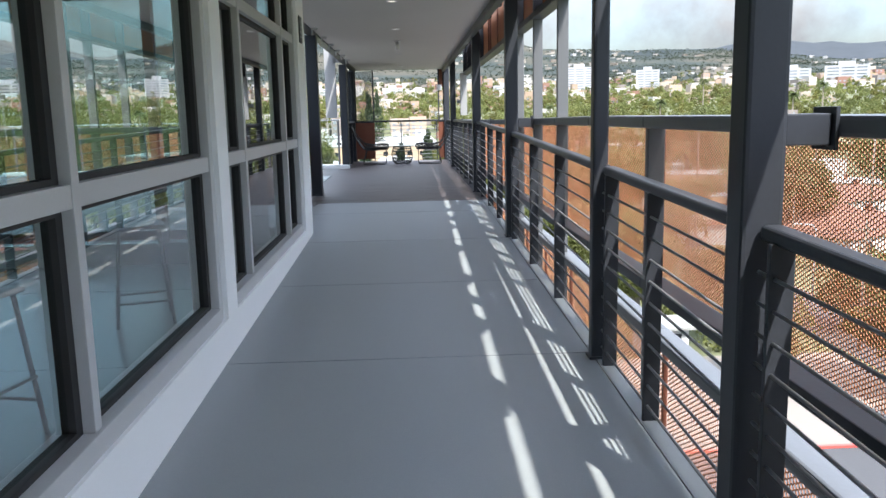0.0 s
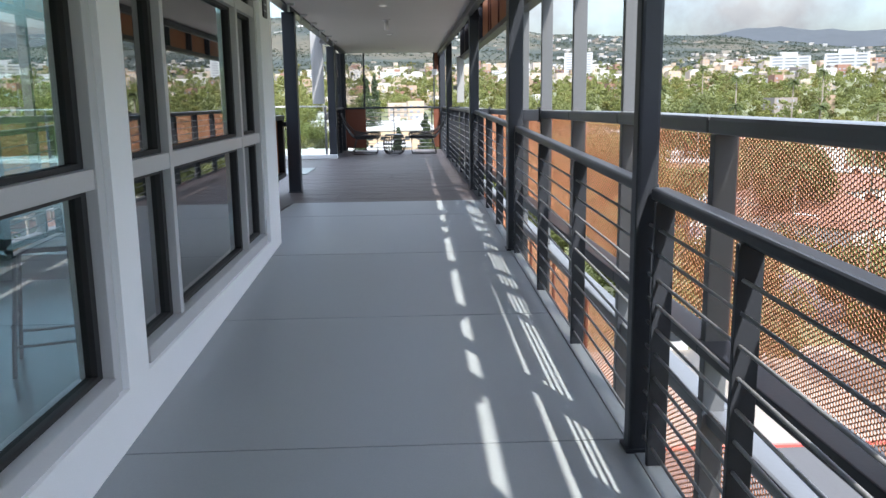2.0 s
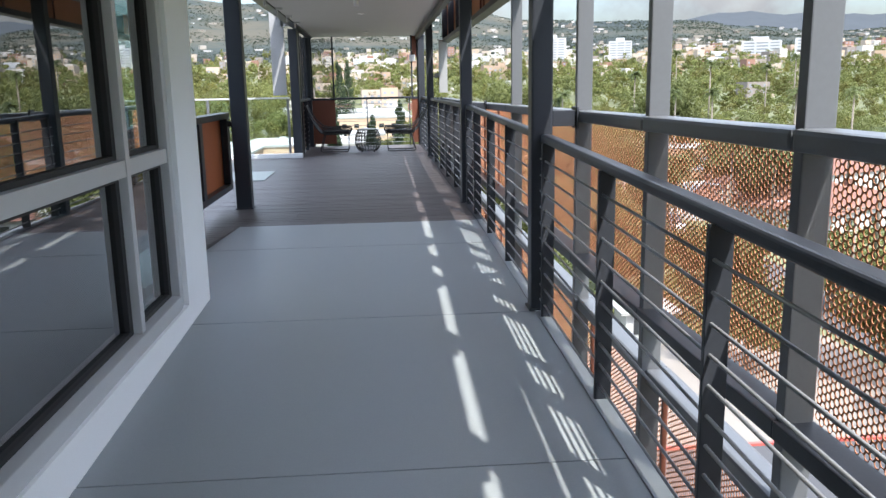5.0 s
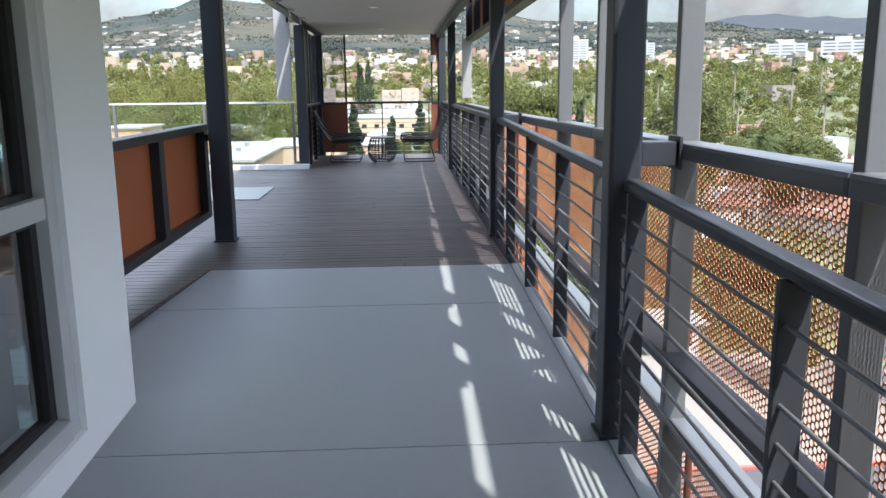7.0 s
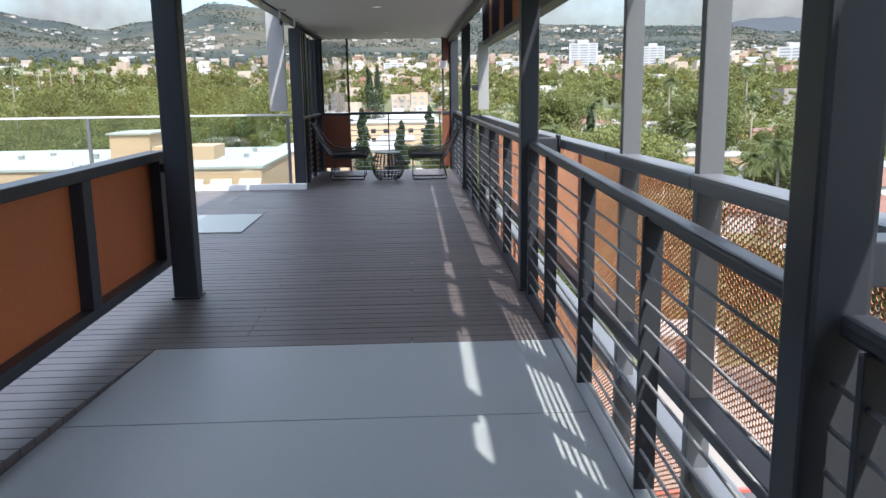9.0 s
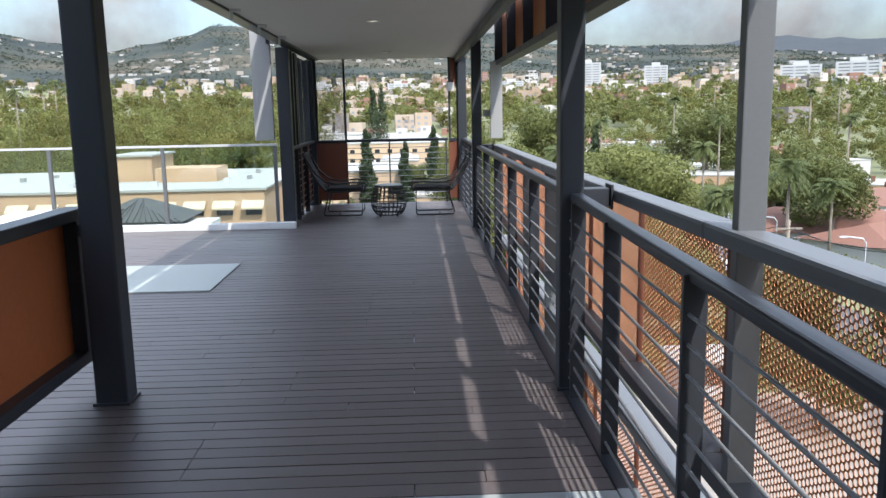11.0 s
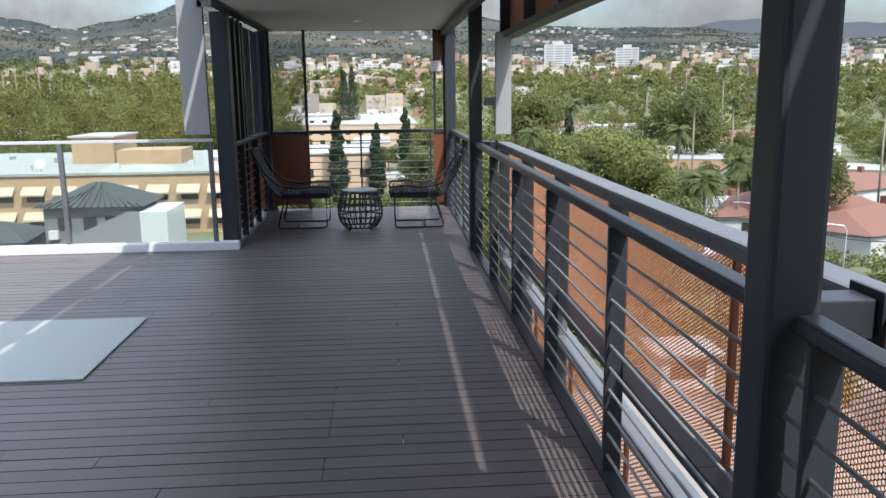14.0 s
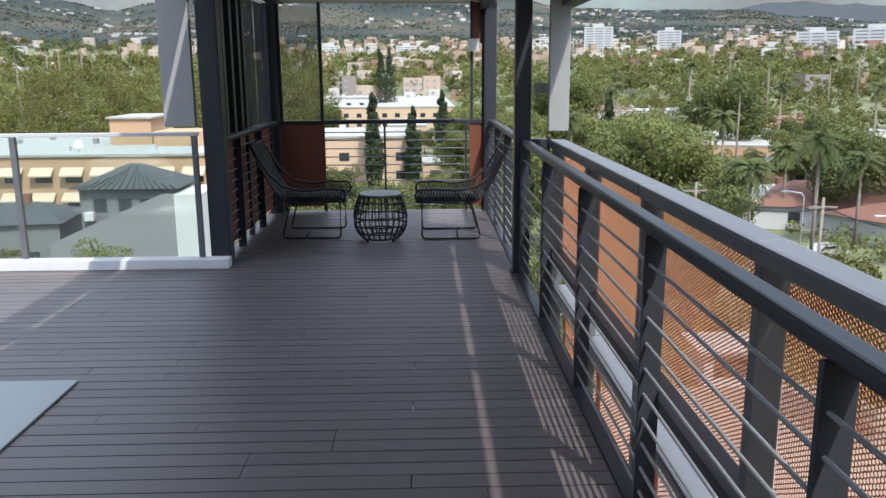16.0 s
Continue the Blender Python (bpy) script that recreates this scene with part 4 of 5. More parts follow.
def leaf_cloud(rs, centers, radii_, count, size):
    """Many small leaf cards spread through ellipsoid lobes; returns vertices and faces."""
    c = np.asarray(centers, float)
    rad = np.asarray(radii_, float)
    pick = rs.integers(0, len(c), count)
    d = rs.normal(size=(count, 3))
    d /= np.linalg.norm(d, axis=1)[:, None]
    depth = rs.uniform(0.55, 1.08, (count, 1)) ** 0.6
    p = c[pick] + d * rad[pick] * depth
    t = rs.normal(size=(count, 3)) * 0.5 + d
    u = np.cross(t, rs.normal(size=(count, 3)))
    u /= np.linalg.norm(u, axis=1)[:, None]
    v = np.cross(u, t / np.linalg.norm(t, axis=1)[:, None])
    v /= np.linalg.norm(v, axis=1)[:, None]
    s = size * rs.uniform(0.6, 1.4, (count, 1))
    q = np.stack((p - u * s, p + v * s * 0.55, p + u * s, p - v * s * 0.55), 1).reshape(-1, 3)
    f = np.arange(count * 4).reshape(-1, 4)
    return q, f


def from_arrays(name, q, f, material):
    me = bpy.data.meshes.new(name)
    me.from_pydata(q.tolist(), [], f.tolist())
    me.materials.append(material)
    return me


def lobes(rs, width, height, base, n):
    """Places and sizes of the clumps of one crown, uneven at the edge."""
    out = []
    for k in range(n):
        a, r = rs.uniform(0, 2 * math.pi), width * math.sqrt(rs.uniform(0.02, 1)) * 0.62
        z = base + (height - base) * rs.uniform(0.15, 0.85)
        s = width * rs.uniform(0.28, 0.5)
        out.append(((r * math.cos(a), r * math.sin(a), z), (s, s, s * rs.uniform(0.6, 0.9))))
    return [o[0] for o in out], [o[1] for o in out]


def trunk_bm(rs, height, r, limbs, spread):
    bm = fresh()
    tube(bm, (0, 0, 0), (0, 0, height * 0.45), r, 8, r * 0.7)
    for k in range(limbs):
        a = 2 * math.pi * k / limbs + rs.uniform(-0.4, 0.4)
        tube(bm, (0, 0, height * 0.40), (spread * math.cos(a), spread * math.sin(a), height * rs.uniform(0.66, 0.85)), r * 0.55, 6, r * 0.15)
    return bm


def broad_tree(seed, width, height, leaf, loc, label, cards=10000, size=0.185):
    rs = np.random.default_rng(seed)
    tree = thing("tree", loc, label, "tree", "trees near the building")
    part("trunk", trunk_bm(rs, height, 0.035 * height, 5, width * 0.5), BARK, tree)
    c, r = lobes(rs, width, height, height * 0.32, 15)
    shared("crown", from_arrays("crown", *leaf_cloud(rs, c, r, cards, size), leaf), tree)
    return tree


def cone_tree(seed, width, height, loc, label, cards=5200):
    rs = np.random.default_rng(seed)
    tree = thing("cypress", loc, label, "tree", "tall conifers")
    bm = fresh()
    tube(bm, (0, 0, 0), (0, 0, height * 0.9), 0.2, 7, 0.04)
    part("trunk", bm, BARK, tree)
    n = 22
    c = [(rs.normal(0, width * 0.05), rs.normal(0, width * 0.05), height * (0.04 + 0.93 * k / n)) for k in range(n)]
    r = [(width * 0.5 * min(1, 0.45 + 2.2 * k / n) * (1.03 - k / n) ** 0.7,) * 2 + (height / n * 1.3,) for k in range(n)]
    shared("crown", from_arrays("crown", *leaf_cloud(rs, c, r, cards, 0.28), LEAF_D), tree)
    return tree


def palm_arrays(rs, height, r, fronds, long):
    q, f = [], []
    for k in range(fronds):
        a, up = rs.uniform(0, 2 * math.pi), rs.uniform(-0.5, 1.25)
        pts = []
        for i in range(7):
            s = i / 6
            out = long * s * math.cos(up * (1 - 0.45 * s))
            z = long * s * math.sin(up) - long * 0.62 * s * s
            pts.append((out * math.cos(a), out * math.sin(a), height + z))
        side = np.array((-math.sin(a), math.cos(a), 0.0))
        for i in range(6):
            p0, p1 = np.array(pts[i]), np.array(pts[i + 1])
            w = long * 0.16 * math.sin(math.pi * (0.12 + 0.85 * (i + 0.5) / 6))
            for sgn in (-1, 1):
                for j in range(2):
                    b0, b1 = p0 + (p1 - p0) * j / 2, p0 + (p1 - p0) * (j + 0.62) / 2
                    tip = side * sgn * w + (p1 - p0) * 0.5 + np.array((0, 0, -w * 0.55))
                    base = len(q)
                    q += [b0, b1, b1 + tip, b0 + tip * 0.95]
                    f.append((base, base + 1, base + 2, base + 3))
    return np.array(q), np.array(f)


def palm(seed, height, loc, label, fronds=56, long=2.4):
    rs = np.random.default_rng(seed)
    tree = thing("palm_tree", loc, label, "palm", "palm trees")
    bm = fresh()
    tube(bm, (0, 0, 0), (0, 0, height), 0.20, 8, 0.14)
    part("trunk", bm, BARK, tree)
    q, f = palm_arrays(rs, height, 0.2, fronds, long)
    shared("fronds", from_arrays("fronds", q, f, FROND), tree)
    return tree


# masters of each kind, then copies over the blocks beside the street
kinds = [broad_tree(11, 5.2, 10.5, LEAF, (*spot(19, 62), GROUND), "round leafy green tree among low houses"),
         broad_tree(12, 4.2, 8.0, LEAF_Y, (*spot(27, 58), GROUND), "yellow-green leafy tree among low houses"),
         broad_tree(13, 6.6, 13.0, LEAF, (*spot(14, 100), GROUND), "large spreading green tree among low houses", 13000, 0.205),
         broad_tree(14, 3.4, 6.0, LEAF, (*spot(30, 48), GROUND), "small green tree beside the street", 5500, 0.155)]
palms = [palm(21, 13.5, (*spot(26.5, 84), GROUND), "tall palm with a feathery crown"), palm(22, 10.0, (*spot(22.5, 88), GROUND), "palm with drooping fronds", 64, 2.7), palm(23, 17.5, (*spot(24, 150), GROUND), "very tall slim palm with a small crown", 46, 1.9)]
rng = random.Random(8)
taken = []


def free(x, y, gap):
    if any((x - a) ** 2 + (y - b) ** 2 < gap * gap for a, b in taken):
        return False
    taken.append((x, y))
    return True


for az, d, k in ((12.5, 78, 0), (18.5, 66, 3), (15.8, 66, 3), (9, 88, 2), (20.6, 96, 0), (25.0, 146, 0), (34.5, 66, 3), (-26.5, 60, 1), (-30, 56, 1), (-17.0, 61, 3), (-22, 70, 3), (2.6, 140, 0), (3.6, 175, 2), (-6.6, 215, 2), (2.3, 264, 1), (-5.8, 122, 3), (1.2, 112, 3), (0.2, 205, 3), (40, 50, 1), (50, 44, 0), (62, 40, 2), (75, 36, 0), (29, 112, 2)):
    x, y = spot(az, d)
    if free(x, y, 5):
        copy_thing(kinds[k], pose(x, y, GROUND, 0, 0, rng.uniform(0, 360)))
big = pose(*spot(15.5, 108), GROUND) @ Matrix.Scale(1.1, 4)
copy_thing(kinds[2], big)
copy_thing(kinds[2], pose(*spot(12.6, 128), GROUND, 0, 0, 70))
copy_thing(kinds[2], pose(*spot(10.0, 175), GROUND, 0, 0, 140) @ Matrix.Scale(1.5, 4))
copy_thing(kinds[2], pose(*spot(20.5, 185), GROUND, 0, 0, 200) @ Matrix.Scale(1.5, 4))
copy_thing(kinds[2], pose(*spot(17.6, 98), GROUND, 0, 0, 30) @ Matrix.Scale(1.1, 4))
taken += [spot(17.6, 98), spot(15.5, 108), spot(12.6, 128), spot(10, 175), spot(20.5, 185)]
for _ in range(58):
    az, d = rng.uniform(4, 36), rng.uniform(52, 190)
    x, y = spot(az, d)
    if x < 34 and y < 61 or 33 < x < 44 or 20 < az < 35 and d < 128:
        continue
    if free(x, y, 6.5):
        copy_thing(rng.choices(kinds, (4, 2, 2, 3))[0], pose(x, y, GROUND, 0, 0, rng.uniform(0, 360)) @ Matrix.Scale(1, 4))
for _ in range(60):
    az, d = rng.uniform(-36, 3), rng.uniform(150, 290)
    x, y = spot(az, d)
    if -90 < x < -18 and 115 < y < 190 or -40 < x < 16 and y < 330:
        continue
    if free(x, y, 7):
        copy_thing(rng.choices(kinds, (2, 4, 2, 0))[0], pose(x, y, GROUND, 0, 0, rng.uniform(0, 360)))
for az, d, k in ((10.5, 120, 0), (13.5, 150, 2), (17.2, 112, 0), (18.8, 100, 1), (20.6, 128, 0), (21.5, 150, 2), (22.0, 90, 1), (24.6, 112, 1), (29.0, 101, 1), (29.5, 140, 2), (14.8, 98, 1), (33, 140, 2), (7.5, 100, 1), (36, 90, 0), (45, 90, 0), (57, 80, 1), (-28.5, 230, 2), (-26.5, 240, 2)):
    x, y = spot(az, d)
    copy_thing(palms[k], pose(x, y, GROUND, 0, 0, rng.uniform(0, 360)))
for az, d, h in ((-27.2, 238, 29), (-25.9, 246, 27), (-24.2, 420, 28), (-23.5, 428, 30), (-22.9, 415, 27), (-22.2, 424, 29), (-21.6, 420, 27), (-16.2, 300, 24), (18.3, 240, 22), (23.2, 300, 26), (26.8, 290, 24), (28.4, 360, 27), (20.8, 420, 28), (10.3, 330, 22)):
    x, y = spot(az, d)
    copy_thing(palms[2], pose(x, y, land(x, y), 0, 0, rng.uniform(0, 360)) @ Matrix.Scale(h / 17.5, 4))
for az, d, h in ((-3.39, 141.6, 17), (-0.64, 144.5, 14.5), (1.44, 201, 16.4), (13.0, 190, 17)):
    x, y = spot(az, d)
    cone_tree(int(d), h * 0.27, h, (x, y, GROUND), "slim dark cypress beside low buildings")
for az, d in ((-2.8, 345), (-2.2, 352)):
    cone_tree(int(d), 8.0, 30, (*spot(az, d), land(*spot(az, d))), "tall dark conifer above the town")

# far woods in one piece
rs = np.random.default_rng(31)
qs, fs, base = [], [], 0
qs2, fs2, base2 = [], [], 0
for _ in range(6200):
    az, d, lot = rs.uniform(-45, 75), math.sqrt(rs.uniform(185 ** 2, 1150 ** 2)), rs.uniform()
    if lot > 0.36:
        d = rs.uniform(185, 480) if lot < 0.62 else rs.uniform(460, 800)
    x, y = spot(az, d)
    if -6.5 < az < 2.5 and d < 460 or -90 < x < -18 and 105 < y < 190:
        continue
    if az > 3 and d < 420 and rs.uniform() < 0.4:
        continue
    w, h = rs.uniform(3.2, 6.2), rs.uniform(7, 14)
    if az < -6 and d < 420:
        h, w = h * 1.85, w * 1.4
    c, r = lobes(rs, w, h, h * 0.2, 7)
    n = 800 if d < 320 else (240 if d < 520 else 90)
    q, f = leaf_cloud(rs, c, r, n, (0.28, 0.55, 0.85)[(d > 320) + (d > 520)])
    q = q + np.array((x, y, land(x, y)))
    if rs.uniform() < (0.62 if az < -6 else 0.3):
        qs2.append(q), fs2.append(f + base2)
        base2 += len(q)
    else:
        qs.append(q), fs.append(f + base)
        base += len(q)
for q, f, leaf, text in ((qs, fs, LEAF, "far woods of dark green trees between the buildings"), (qs2, fs2, LEAF_Y, "far woods of yellow-green trees between the buildings")):
    tagged(new("woods", from_arrays("woods", np.concatenate(q), np.concatenate(f), leaf)), text, "trees", kind="stuff")

# scrub and trees on the hillsides
qs, fs, base = [], [], 0
for _ in range(60000):
    az, d = rs.uniform(-40, 60), rs.uniform(1050, 2260)
    x, y = spot(az, d)
    if noise.noise(Vector((x * 0.006, y * 0.006, 3.0))) < rs.uniform(-0.5, 0.35):
        continue
    s = rs.uniform(1.2, 3.4)
    q, f = leaf_cloud(rs, [(0, 0, s * 0.3)], [(s, s, s * 0.45)], 5, s * 0.52)
    qs.append(q + np.array((x, y, land(x, y))))
    fs.append(f + base)
    base += len(q)
tagged(new("hill_scrub", from_arrays("hill_scrub", np.concatenate(qs), np.concatenate(fs), SCRUB)), "dark scrub and trees over the hillsides", "trees", kind="stuff")


def boxes(name, items, material, label, category):
    """Many far blocks, each with a flat roof kerb, as one mesh."""
    q, f = [], []
    for x, y, z, w, d, h, turn in items:
        ca, sa = math.cos(turn), math.sin(turn)
        b = len(q)
        for dz in (-4, h):
            for ux, uy in ((-w, -d), (w, -d), (w, d), (-w, d)):
                q.append((x + ux * ca - uy * sa, y + ux * sa + uy * ca, z + dz))
        f += [(b, b + 1, b + 5, b + 4), (b + 1, b + 2, b + 6, b + 5), (b + 2, b + 3, b + 7, b + 6), (b + 3, b, b + 4, b + 7), (b + 4, b + 5, b + 6, b + 7)]
    me = bpy.data.meshes.new(name)
    me.from_pydata(q, [], f)
    me.materials.append(material)
    return tagged(new(name, me), label, category, kind="stuff")


items, wins = [], []
for _ in range(2300):
    az, d = rs.uniform(-45, 75), rs.uniform(430, 1150)
    if d < 690 and not -6 < az < 3 and rs.uniform() < 0.88 or az < -6.5 and rs.uniform() < 0.72:
        continue
    x, y = spot(az, d)
    w, dd, h = rs.uniform(2.6, 6.4), rs.uniform(3, 6), rs.choice((3.5, 4, 5, 6, 7, 9, 12)) * rs.uniform(0.8, 1.1)
    if d < 620:
        h = min(h, 11)
    turn = rs.uniform(-0.25, 0.25)
    z = land(x, y)
    items.append((x, y, z, w, dd, h, turn))
    for level in range(int(h // 3.2)):
        for k in range(int(w // 2)):
            u = -w + 2.0 + k * 4.0
            ca, sa = math.cos(turn), math.sin(turn)
            wins.append((x + u * ca + (dd + 0.02) * sa, y + u * sa - (dd + 0.02) * ca, z + 1.0 + 3.2 * level + 4, 0.9, 0.06, -2.6, turn))
boxes("town_blocks", items, TOWN, "pale and earth-coloured town blocks below the hills", "buildings")
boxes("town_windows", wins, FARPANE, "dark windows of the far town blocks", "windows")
items = []
for _ in range(3400):
    az, d = rs.uniform(-45, 70), 1120 + 1050 * rs.uniform(0, 1) ** 1.5
    if rs.uniform() > 0.45 + 0.55 * math.sin(az * 0.55) ** 2:
        continue
    x, y = spot(az, d)
    if noise.noise(Vector((x * 0.0035, y * 0.0035, 7.0))) < rs.uniform(-0.1, 0.25):
        continue
    items.append((x, y, land(x, y), rs.uniform(2.2, 6.5), rs.uniform(2.5, 5), rs.uniform(2.0, 4.6), rs.uniform(-0.6, 0.6)))
boxes("hill_houses", items, PALETOWN, "pale houses scattered over the hillsides", "houses")

# low houses between the trees


def low_house(az, d, w, dd, h, roof, wall_material, roof_material, turn, label):
    x, y = spot(az, d)
    house = thing("house", (x, y, land(x, y)), label, "house", "low houses below")
    part("wall", bx(fresh(), -w, w, -dd, dd, -0.5, h), wall_material, house)
    b = fresh()
    o = 0.5
    if roof > 0.4:
        e = [b.verts.new(p) for p in ((-w - o, -dd - o, h), (w + o, -dd - o, h), (w + o, dd + o, h), (-w - o, dd + o, h), (-w * 0.55, 0, h + roof), (w * 0.55, 0, h + roof))]
        for q in ((0, 1, 5, 4), (1, 2, 5), (2, 3, 4, 5), (3, 0, 4), (3, 2, 1, 0)):
            b.faces.new([e[i] for i in q])
    else:
        bx(b, -w - 0.1, w + 0.1, -dd - 0.1, dd + 0.1, h, h + 0.25)
    part("roof", b, roof_material, house)
    for k in range(3):
        u = -w * 0.6 + k * w * 0.6
        part("window", bx(fresh(), u - 0.7, u + 0.7, -dd - 0.04, -dd + 0.02, 1.0, 2.3), PANE, house)
    part("chimney", bx(fresh(), w * 0.4 - 0.4, w * 0.4 + 0.4, -0.4, 0.4, h, h + max(roof, 0.5) + 0.9), REDROOF, house)
    house.rotation_euler = (0, 0, radians(turn))
    return house


for az, d, w, dd, h, roof, wm, rm, turn, label in (
        (28.5, 118, 12, 7, 3.0, 2.6, HOUSEWHITE, REDROOF, -20, "low house with a red-brown hip roof"),
        (32.5, 112, 10, 6, 3.0, 2.0, HOUSEWHITE, REDROOF, 30, "low house with a red-brown hip roof"),
        (23, 118, 8, 6, 3.2, 1.4, HOUSEWHITE, ROOFPALE, 15, "low white house with a pale roof"),
        (20.5, 150, 10, 7, 3.4, 0.2, PEACH, ROOFPALE, -10, "low house with a flat pale roof"),
        (18.2, 178, 11, 7, 3.6, 0.2, HOUSEWHITE, ROOFPALE, 5, "low white house with a flat roof"),
        (25.5, 160, 9, 6, 3.2, 1.6, HOUSEWHITE, HOUSEGREY, -25, "low white house with a grey roof"),
        (16.3, 210, 12, 8, 5.0, 0.2, HOUSEWHITE, ROOFPALE, 8, "white two-storey block with a flat roof"),
        (21.5, 215, 12, 8, 4.6, 0.2, HOUSEWHITE, ROOFPALE, -12, "white low block with a flat roof"),
        (12.0, 170, 9, 7, 4.0, 1.5, HOUSEWHITE, ROOFPALE, 20, "white house with a pale roof"),
        (29.5, 180, 11, 7, 3.8, 0.2, PEACH, ROOFPALE, -30, "low building with a flat pale roof"),
        (24, 250, 16, 9, 7.0, 0.2, PEACH, REDROOF, 10, "long peach apartment block"),
        (18.5, 280, 16, 9, 8.0, 0.2, HOUSEWHITE, ROOFPALE, -6, "long white apartment block"),
        (13.0, 300, 14, 9, 8.0, 0.2, HOUSEWHITE, ROOFPALE, 12, "white apartment block with a flat roof"),
        (11.0, 132, 8, 6, 4.2, 0.2, HOUSEWHITE, ROOFPALE, -8, "low white house with a flat roof"),
        (14.6, 145, 9, 6, 4.0, 1.4, PEACH, ROOFPALE, 18, "low peach house with a pale roof"),
        (17.0, 134, 8, 6, 3.6, 1.6, HOUSEWHITE, HOUSEGREY, -14, "low white house with a grey roof"),
        (19.6, 118, 8, 6, 3.8, 0.2, HOUSEWHITE, ROOFPALE, 6, "low white house with a flat roof"),
        (22.4, 178, 11, 7, 5.4, 0.2, PEACH, ROOFPALE, -18, "two-storey peach block with a flat roof"),
        (26.8, 215, 12, 8, 6.0, 0.2, HOUSEWHITE, ROOFPALE, 12, "white two-storey block with a flat roof"),
        (9.2, 200, 11, 8, 6.6, 0.2, HOUSEWHITE, ROOFPALE, -6, "white two-storey block with a flat roof"),
        (11.4, 250, 14, 9, 9.0, 1.8, PEACH, REDROOF, 9, "peach block with a red-brown roof"),
        (15.4, 250, 14, 9, 9.0, 0.2, HOUSEWHITE, ROOFPALE, -9, "white apartment block with a flat roof"),
        (31.0, 150, 10, 7, 3.6, 1.8, HOUSEWHITE, REDROOF, 24, "low house with a red-brown hip roof"),
        (42, 70, 8, 6, 3.2, 2.0, HOUSEWHITE, REDROOF, 15, "low house with a red-brown hip roof"),
        (55, 58, 8, 6, 3.2, 1.8, HOUSEWHITE, HOUSEGREY, -10, "low white house with a grey roof"),
        (70, 50, 8, 6, 3.2, 1.8, PEACH, REDROOF, 5, "low peach house with a red-brown roof")):
    low_house(az, d, w, dd, h, roof, wm, rm, turn, label)

# peach apartment building with awnings, beyond the glass guard
apart = thing("apartment_building", (-52, 150, GROUND), "long peach apartment building with a pale flat roof and awnings", "building")
TOPZ = 8.6
part("wall", bx(fresh(), -42, 30.5, -22, 22, -0.5, TOPZ), PEACH, apart)
part("roof", bx(fresh(), -42.3, 30.8, -22.3, 22.3, TOPZ, TOPZ + 0.35), ROOFPALE, apart)
part("penthouse", bx(fresh(), 2.6, 9.2, -6, 6, TOPZ + 0.35, TOPZ + 4.5), PEACH, apart)
part("penthouse_roof", bx(fresh(), 2.2, 9.6, -6.4, 6.4, TOPZ + 4.5, TOPZ + 4.8), ROOFPALE, apart)
part("stair_house", bx(fresh(), 10.5, 20.5, -9, -1, TOPZ + 0.35, TOPZ + 2.6), PEACH, apart)
for k in range(17):
    u = -40 + 4.3 * k
    for lev in (0, 1):
        z = 5.6 - 3.6 * lev
        w = part("window", bx(fresh(), u - 1.2, u + 1.2, -22.06, -21.98, z - 0.7, z + 0.8), PANE, apart)
        b = fresh()
        v = [b.verts.new(p) for p in ((u - 1.6, -22.02, z + 1.5), (u + 1.6, -22.02, z + 1.5), (u - 1.6, -23.2, z + 0.5), (u + 1.6, -23.2, z + 0.5), (u - 1.6, -22.02, z + 1.4), (u + 1.6, -22.02, z + 1.4), (u - 1.6, -23.2, z + 0.25), (u + 1.6, -23.2, z + 0.25))]
        for q in ((0, 2, 3, 1), (4, 5, 7, 6), (2, 6, 7, 3), (0, 4, 6, 2), (1, 3, 7, 5)):
            b.faces.new([v[i] for i in q])
        part("awning", b, AWNING, apart)
for k in range(16):
    u, v = -36 + (k * 37) % 62, -18 + (k * 23) % 34
    part("roof_vent", bx(fresh(), u - 0.4, u + 0.4, v - 0.4, v + 0.4, TOPZ + 0.35, TOPZ + 0.9 + 0.1 * (k % 4)), CHROME if k % 3 else FIN, apart)
for u, v in ((-20, -15), (-33, -17), (2, -17)):
    b = fresh()
    tube(b, (u, v, TOPZ + 0.35), (u, v, TOPZ + 1.2), 0.06)
    tube(b, (u, v, TOPZ + 1.3), (u + 0.1, v - 0.25, TOPZ + 1.4), 0.15, 16, 0.7)
    part("dish", b, HOUSEWHITE, apart)

# house with a dark hip roof and a white stair wall in front of it
tiled = thing("tiled_house", (-29.3, 97.5, GROUND), "grey house with a dark green tiled hip roof", "house")
part("wall", bx(fresh(), -5.6, 5.6, -4, 4, -0.5, 8.7), HOUSEGREY, tiled)
b = fresh()
e = [b.verts.new(p) for p in ((-6.6, -5, 8.7), (6.6, -5, 8.7), (6.6, 5, 8.7), (-6.6, 5, 8.7), (-0.8, 0, 10.9), (0.8, 0, 10.9))]
for q in ((0, 1, 5, 4), (1, 2, 5), (2, 3, 4, 5), (3, 0, 4), (3, 2, 1, 0)):
    b.faces.new([e[i] for i in q])
tile_roof = part("roof", b, TILE, tiled)
for k in range(16):
    u = -6.2 + 12.4 * k / 15
    s = max(0.12, 1 - abs(u) / 6.6)
    b = fresh()
    tube(b, (u, -5.0, 8.76), (u * (1 - s) + math.copysign(0.4, u) * s if abs(u) > 1 else u, -5 + 5 * s, 8.76 + 2.2 * s), 0.09, 5)
    part("tile_rib", b, TILE, tile_roof)
for u in (-3.2, -0.2, 2.4):
    part("window", bx(fresh(), u - 0.8, u + 0.8, -4.06, -3.95, 6.2, 7.6), PANE, tiled)
part("cooler", bx(fresh(), -5.0, -3.9, -4.7, -4.02, 5.4, 6.3, 0.03), HOUSEWHITE, tiled)
